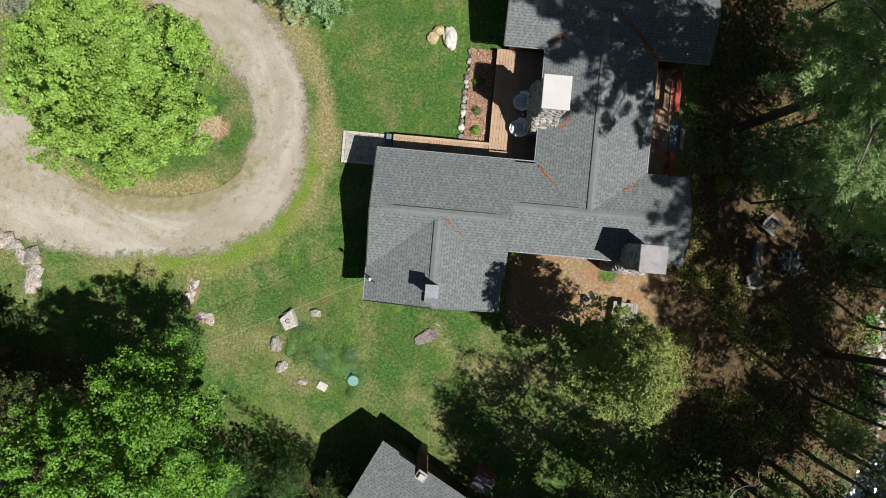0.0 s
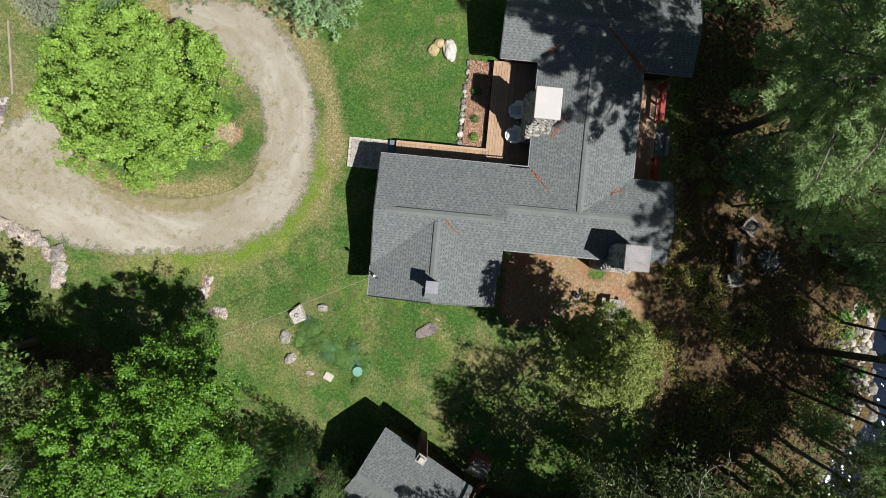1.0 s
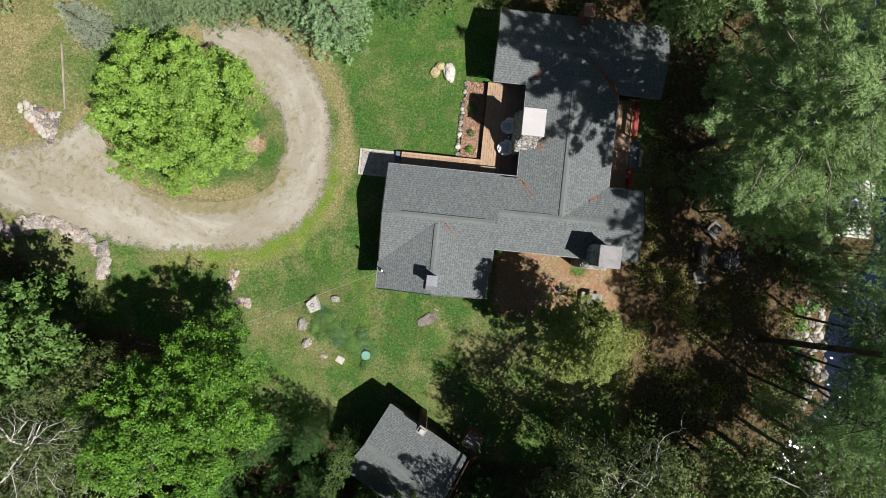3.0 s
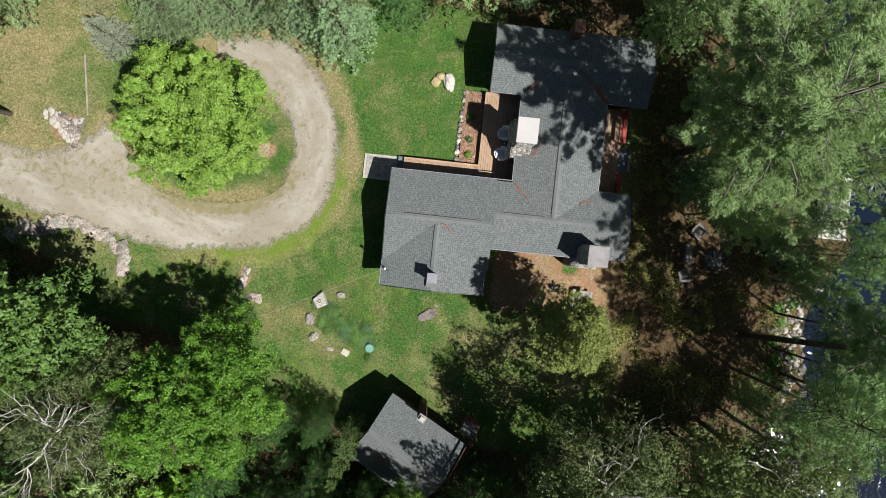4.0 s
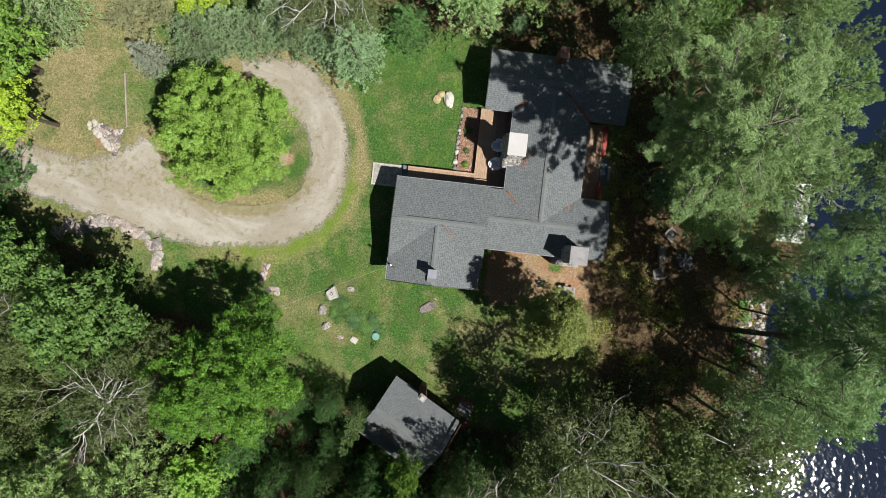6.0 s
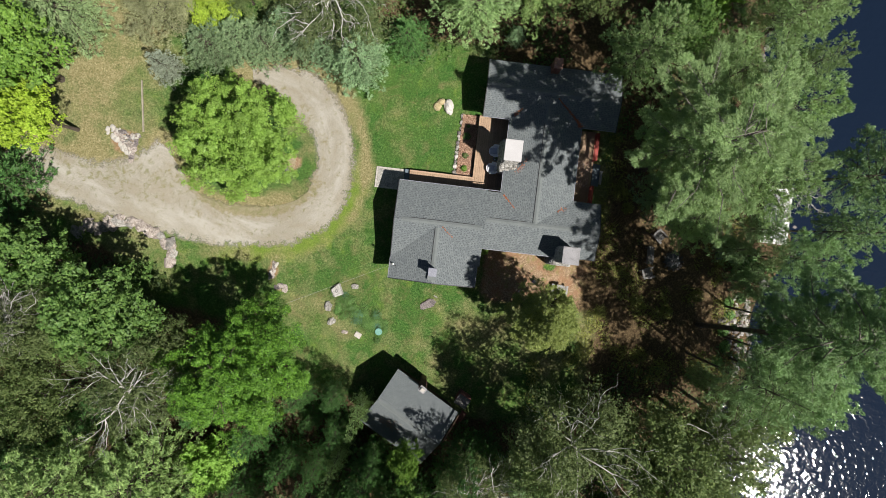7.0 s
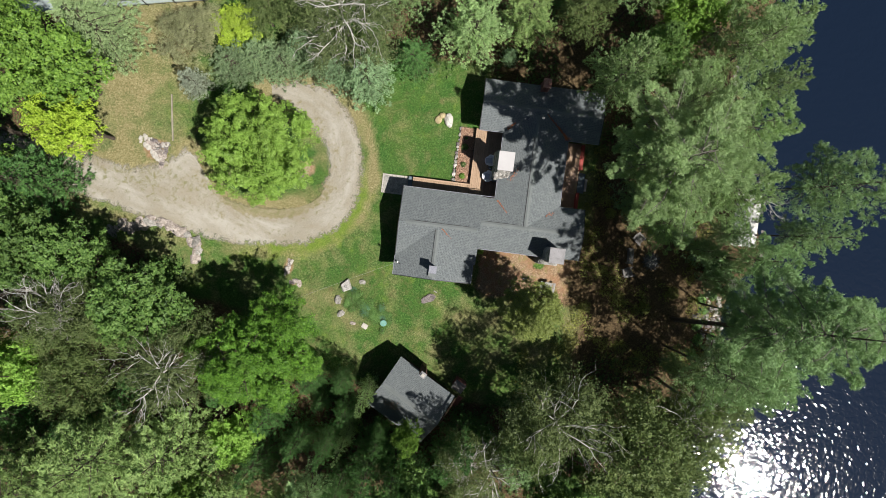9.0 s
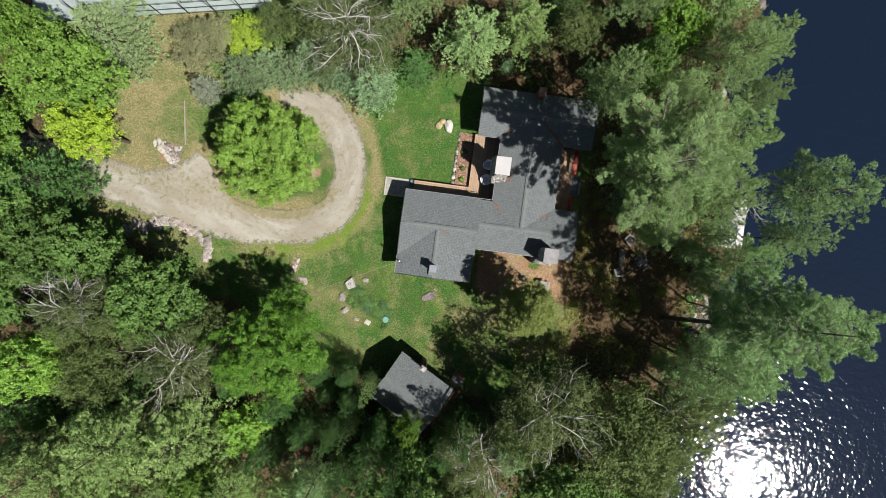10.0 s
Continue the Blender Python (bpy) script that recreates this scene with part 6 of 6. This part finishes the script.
SOOTY = rock_mesh(71, 1, 1, 1, surface("sooty_stone", (0.02, 0.018, 0.017), (0.1, 0.085, 0.075), 5, 16, 0.9, 0.8, 0.02), 2)
for k in range(13):
    a = 2 * math.pi * k / 13
    put("stone", SOOTY, pit, m=pose(0.66 * math.cos(a), 0.66 * math.sin(a), 0.07, 0, 0, k * 50) @ Matrix.Diagonal((0.15, 0.1, 0.12, 1)))
bm = bmesh.new()
bmesh.ops.create_cone(bm, cap_ends=True, segments=20, radius1=0.58, radius2=0.56, depth=0.04, matrix=Matrix.Translation((0, 0, 0.03)))
part("ash_bed", bm, FELT, pit)
for k in range(7):
    a = k * 0.9
    rod((0.5 * math.cos(a), 0.5 * math.sin(a), 0.1), (-0.4 * math.cos(a + 0.4), -0.4 * math.sin(a + 0.4), 0.18), 0.05, 0.035, OLDWOOD if k % 2 else DARKWOOD, pit, "log")
lb = thing("bench", "dark weathered slatted bench facing the fire pit", "bench", m=pose(16.1, 0.5, on_ground(16.1, 0.5), 0, 0, 2))
for k in range(4):
    part("seat_slat", slab(-0.2 + k * 0.12, -0.1 + k * 0.12, -0.65, 0.65, 0.42, 0.45, 0.005), DARKWOOD, lb)
for k in range(3):
    part("back_slat", slab(-0.3, -0.27, -0.65, 0.65, 0.5 + k * 0.13, 0.6 + k * 0.13, 0.005), DARKWOOD, lb)
for y in (-0.55, 0.55):
    part("leg", slab(-0.3, -0.24, y - 0.04, y + 0.04, 0, 0.86), DARKWOOD, lb)
    part("front_leg", slab(0.2, 0.26, y - 0.04, y + 0.04, 0, 0.42), DARKWOOD, lb)
dc = lounge_chair(pose(16.1, -0.83, on_ground(16.1, -0.8), 0, 0, 200), DARKWOOD, "dark weathered garden armchair beside the fire pit", "chairs round the fire pit", False)
copy_thing(dc, pose(16.65, 1.98, on_ground(16.6, 2.0), 0, 0, 140))
bx = thing("crate", "small dark crate standing in the yard", "crate", m=pose(21.6, 1.07, on_ground(21.6, 1.07)))
part("body", slab(-0.22, 0.22, -0.3, 0.3, 0, 0.5, 0.02), TRIM, bx)
part("lid", slab(-0.12, 0.16, -0.22, 0.22, 0.505, 0.53, 0.01), METAL, bx)
for k in range(4):
    stp = thing("stone_step", "pale flat stone step down to the lake", "step", "steps to the lake", pose(20.2 + k * 0.42, 3.0 + 0.08 * k, on_ground(20.2 + k * 0.42, 3.0), 0, 0, 8))
    part("slab", slab(-0.2, 0.2, -0.5, 0.5, -0.08, 0.06, 0.02), PALESTONE, stp)

for k, (x, y, r) in enumerate(((22.9, -2.4, 0.5), (23.2, -3.3, 0.45), (22.8, -4.6, 0.5), (23.9, -2.0, 0.4), (23.1, -5.8, 0.55), (22.6, -7.0, 0.5), (24.3, -5.4, 0.35))):
    small_plant("shrub", x, y, on_ground(x, y) - 0.05, r, r * 1.2, 380, 0.13, HERB, "leafy green shrub among the shore rocks", "shrub", 600 + k)

dock = thing("dock", "sun-bleached wooden dock on the lake shore", "dock")
bm = slab(0, 0.19, 0, 2.1, -0.035, 0, 0.004)
me = bpy.data.meshes.new("plank")
bm.to_mesh(me)
bm.free()
me.materials.append(surface("bleached_plank", (0.5, 0.49, 0.47), (0.72, 0.71, 0.69), 2.2, 20, 0.85, 0.3, 0.004, None, 0.0, 0.1))
for k in range(22):
    put("plank", me, dock, m=Matrix.Translation((26.95, 2.5 + k * 0.2, -2.05)) @ Matrix.Rotation(math.pi / 2, 4, "Z"))
for x in (25.0, 26.8):
    part("beam", slab(x - 0.06, x + 0.06, 2.5, 6.9, -2.25, -2.09), OLDWOOD, dock)
    for y in (2.7, 4.7, 6.7):
        rod((x, y, -4.5), (x, y, -1.75), 0.08, 0.08, OLDWOOD, dock, "pile")

lrng = random.Random(51)
for k in range(40):
    x, y = 23.7 + lrng.gauss(0, 0.55), -4.2 + lrng.gauss(0, 0.8)
    s = lrng.uniform(0.09, 0.22)
    rock(x, y, s * 1.2, s, s * 0.7, lrng.uniform(0, 180), (STONE, DARKROCK, DARKROCK)[k % 3], "grey shore rock at the water's edge", 300 + k, group="shore rocks", level=2)
for k in range(12):
    rock(24.4 + 0.3 * math.sin(k * 0.3) + lrng.gauss(0, 0.05), -3.6 + k * 0.14, 0.2, 0.15, 0.16, lrng.uniform(0, 180), PALESTONE, "pale stone of a low curved shore wall", 350 + k, group="shore wall", level=2)
for k in range(60):
    y = -21 + k * 0.92 + lrng.gauss(0, 0.2)
    x = 25.2 + 1.3 * math.sin(y * 0.22 + 1.0) + 0.8 * math.sin(y * 0.61) - 0.24 * min(max(-8 - y, 0), 12) + 0.3 + lrng.gauss(0, 0.3)
    s = lrng.uniform(0.15, 0.4)
    rock(x, y, s * 1.2, s, s * 0.7, lrng.uniform(0, 180), (STONE, DARKROCK)[k % 2], "grey shore rock at the water's edge", 400 + k, group="shore rocks", level=2)

# ---------------------------------------------------------------- tennis court behind the trees
court = thing("sports_court", "pale grey-green hard court with white lines", "court", m=pose(-34.9, 13.3, 1.22, 0, 0, 11.5))
part("surface", slab(0, 19.5, 0, 24, -0.25, 0.0, 0.01), COURT, court)
for a, b, c, d in ((1.5, 18, 3.0, 3.06), (1.5, 1.56, 3.06, 22), (8.0, 8.06, 3.06, 22), (14.5, 14.56, 3.06, 22)):
    part("line", slab(a, b, c, d, 0.001, 0.006), WHITE, court, "painted white line")
fence = thing("fence", "black metal fence along the court's edge", "fence", m=pose(-34.9, 13.3, 1.22, 0, 0, 11.5))
for k in range(6):
    x = 8.3 + k * 2.2
    rod((x, -0.15, -0.3), (x, -0.15, 2.6), 0.035, 0.035, IRON, fence, "post")
for z in (0.15, 1.3, 2.55):
    rod((8.3, -0.15, z), (19.3, -0.15, z), 0.022, 0.022, IRON, fence, "rail")
for x in (13.0, 13.9):
    rod((x, -0.15, 2.6), (x - 1.1, 1.5, 2.6), 0.035, 0.035, IRON, fence, "gate_bar")
for x, y in ((3.4, 1.3), (4.7, 1.0)):
    hp = thing("basketball_hoop", "basketball hoop with grey backboard on bent pole", "hoop", "hoops at the court", pose(-34.9, 13.3, 1.22, 0, 0, 11.5) @ pose(x, y, 0))
    rod((0.3, -0.9, -0.2), (0.25, -0.8, 2.6), 0.06, 0.05, GREYCAP, hp, "pole")
    rod((0.25, -0.8, 2.6), (0.0, 0.0, 3.2), 0.05, 0.045, GREYCAP, hp, "arm")
    part("backboard", slab(-0.55, 0.55, 0.0, 0.04, 2.9, 3.7, 0.005), IRON if x > 4 else GREYCAP, hp)
    pts = [(0.22 * math.cos(a), 0.3 + 0.22 * math.sin(a), 3.05) for a in np.linspace(0, 6.283, 14)]
    co, faces = [], []
    tube(co, faces, pts, [0.012] * 14, 4)
    put("rim", mesh_of("rim", co, faces, RED), hp)

# ---------------------------------------------------------------- undergrowth in the woods
urng = np.random.default_rng(66)
ux, uy = urng.uniform(-38, 27, 9000), urng.uniform(-25, 25, 9000)
woods = ((uy < -12.5) & (np.hypot(ux - 0.5, uy + 12) > 4.6)) | ((ux < -18.5) & (uy < -4.2)) | ((ux < -24.5) & (uy < -2.5)) | ((uy > 13.2) & (ux > -12) & (ux < 8)) | (
    (ux > 11.5) & (uy > 9)) | ((ux > 19.5) & (uy > 3.6)) | ((ux > 13) & (uy < -8)) | ((ux < -29) & (uy < 12)) | ((ux > 20.5) & (uy < -6))
woods &= ux < 24.5 + 1.3 * np.sin(uy * 0.22 + 1.0) + 0.8 * np.sin(uy * 0.61) - 0.24 * np.clip(-8 - uy, 0, 12)
ux, uy = ux[woods], uy[woods]
each = 11
cx, cy = np.repeat(ux, each), np.repeat(uy, each)
rad = np.repeat(urng.uniform(0.25, 0.95, len(ux)), each)
off = urng.normal(size=(len(cx), 3)) * 0.5
c = np.stack([cx + off[:, 0] * rad, cy + off[:, 1] * rad, height(cx, cy) + np.abs(off[:, 2]) * rad * 1.1 + 0.05], 1)
nrm = unit(np.array([0, 0, 1]) + off * 0.6)
tagged(put("undergrowth", leaf_mesh("undergrowth", c, nrm, urng.uniform(0.12, 0.3, len(c)), 0.26, urng, FERN, True)), "ferns and low saplings on the woodland floor", "undergrowth", kind="stuff")

# bare, pale tree among the southern woods and over the shore
for x, y, h, r, seed in ((5.9, -16.0, 14, 3.0, 91), (24.3, 6.0, 13, 2.0, 92), (19.0, -10.6, 17, 2.4, 93), (-24.7, -7.4, 15.5, 2.6, 94), (-8.8, 15.6, 11, 3.2, 95)):
    tree("dead_tree", "leafless tree with pale bare branches", "dead tree", bare_tree(seed, r, h, PALEBARK), pose(x, y, on_ground(x, y)))

# ---------------------------------------------------------------- weeds in the needle litter of the yard
grng = np.random.default_rng(73)
wx, wy = grng.uniform(8.0, 24, 1500), grng.uniform(-12, 9, 1500)
keep = (np.hypot(wx - 17.5, wy - 0.3) > 2.3) & ((wx > 11.8) | (wy < -4.6)) & (np.array([noise.noise((a * 0.45, b * 0.45, 3.0)) for a, b in zip(wx, wy)]) > 0.02)
wx, wy = np.repeat(wx[keep], 26), np.repeat(wy[keep], 26)
off = grng.normal(size=(len(wx), 3)) * 0.24
c = np.stack([wx + off[:, 0], wy + off[:, 1], height(wx, wy) + 0.05 + np.abs(off[:, 2]) * 0.8], 1)
WEED = leaf_material("weed_leaf", (0.13, 0.15, 0.03), (0.36, 0.37, 0.1), 0.3)
tagged(put("weeds", leaf_mesh("weeds", c, unit(np.array([0, 0, 1]) + off * 2), grng.uniform(0.06, 0.16, len(c)), 0.3, grng, WEED, True)), "yellowish low weeds in the needle litter", "weeds", kind="stuff")

for x, y, r0 in ((13.2, 4.9, 0.75), (14.0, 3.8, 0.5), (16.9, 3.5, 0.6), (15.5, -3.1, 0.7), (17.9, -3.6, 0.6), (12.8, -4.1, 0.6), (16.2, -7.1, 0.8), (17.8, -8.2, 0.9), (20.2, -2.1, 0.6), (21.8, 0.9, 0.7)):
    small_plant("weed_clump", x, y, on_ground(x, y), r0, 0.5, 500, 0.1, WEED, "clump of yellowish weeds in needle litter", "weeds", int(x * 10))

# bucket, ring planter and a line of pale stones along the south wall
BLUEPLASTIC = surface("dark_blue_plastic", (0.006, 0.008, 0.05), (0.012, 0.015, 0.09), 2, 20, 0.4, 0.1, 0.002)
bk = thing("bucket", "dark blue plastic bucket on the needle litter", "bucket", m=pose(7.62, -2.42, on_ground(7.62, -2.42)))
co, faces = [], []
tube(co, faces, [(0, 0, 0), (0, 0, 0.24), (0, 0, 0.26), (0, 0, 0.24), (0, 0, 0.03)], [0.11, 0.15, 0.16, 0.14, 0.1], 18)
put("body", mesh_of("body", co, faces, BLUEPLASTIC), bk)
co, faces = [], []
tube(co, faces, [(0.15 * math.cos(a), 0.04 + 0.09 * math.sin(a), 0.27) for a in np.linspace(0, 3.14, 9)], [0.012] * 9, 5)
put("handle", mesh_of("handle", co, faces, WHITE), bk, "white plastic handle")
pl = thing("planter", "small round pale stone planter with dark soil", "planter", m=pose(6.72, -3.32, on_ground(6.72, -3.32)))
co, faces = [], []
tube(co, faces, [(0.17 * math.cos(a), 0.17 * math.sin(a), 0.12) for a in np.linspace(0, 6.2832, 21)], [0.045] * 21, 6)
put("rim", mesh_of("rim", co, faces, PALESTONE), pl)
bm = bmesh.new()
bmesh.ops.create_cone(bm, cap_ends=True, segments=20, radius1=0.14, radius2=0.18, depth=0.2, matrix=Matrix.Translation((0, 0, 0.0)))
part("bowl", bm, MULCH, pl, "dark soil-filled bowl")
for k in range(34):
    f = k / 33
    x, y = 4.05 + 4.7 * f, -0.36 - 0.1 * f + prng.gauss(0, 0.03)
    rock(x, y, prng.uniform(0.06, 0.11), prng.uniform(0.04, 0.07), 0.06, prng.uniform(-20, 20), WHITESTONE if k % 3 else PALESTONE, "small white stone edging the house wall", 400 + k, group="stones along the wall", level=1)
scatter_bed("leaf_litter", 9.68, 10.6, 4.9, 6.75, 420, 0.425, leaf_material("dry_leaf", (0.2, 0.12, 0.09), (0.55, 0.42, 0.35), 0.0, 0.95, 0.02), "dry pinkish leaves fallen on the back deck", "leaf litter")

# loose pale stones on the strand by the lake, one scatter
lrng = random.Random(88)
SHAPES = []
for k in range(4):
    shape = rock_mesh(500 + k, 1, 1, 1, STONE, 2)
    SHAPES.append((np.array([v.co for v in shape.vertices]), np.array([f.vertices for f in shape.polygons])))
    bpy.data.meshes.remove(shape)
for mat, label in ((PALESTONE, "pale weathered pebbles strewn on the lake strand"), (STONE, "grey weathered pebbles strewn on the lake strand")):
    co, faces, base = [], [], 0
    for k in range(34):
        y = lrng.uniform(-8.6, -1.6)
        x = 23.9 + 0.5 * math.sin(y * 0.8) + lrng.gauss(0, 0.45)
        r0 = lrng.uniform(0.06, 0.17) * (1.5 if k % 9 == 0 else 1)
        pts, tri = SHAPES[k % 4]
        a = lrng.uniform(0, 6.28)
        p = pts * np.array([r0 * 1.3, r0, r0 * 0.7])
        p = np.stack([p[:, 0] * math.cos(a) - p[:, 1] * math.sin(a) + x, p[:, 0] * math.sin(a) + p[:, 1] * math.cos(a) + y, p[:, 2] + on_ground(x, y) + r0 * 0.14], 1)
        co.append(p)
        faces.append(tri + base)
        base += len(p)
    tagged(put("pebbles", mesh_of("pebbles", np.vstack(co), np.vstack(faces), mat)), label, "pebbles", kind="stuff")
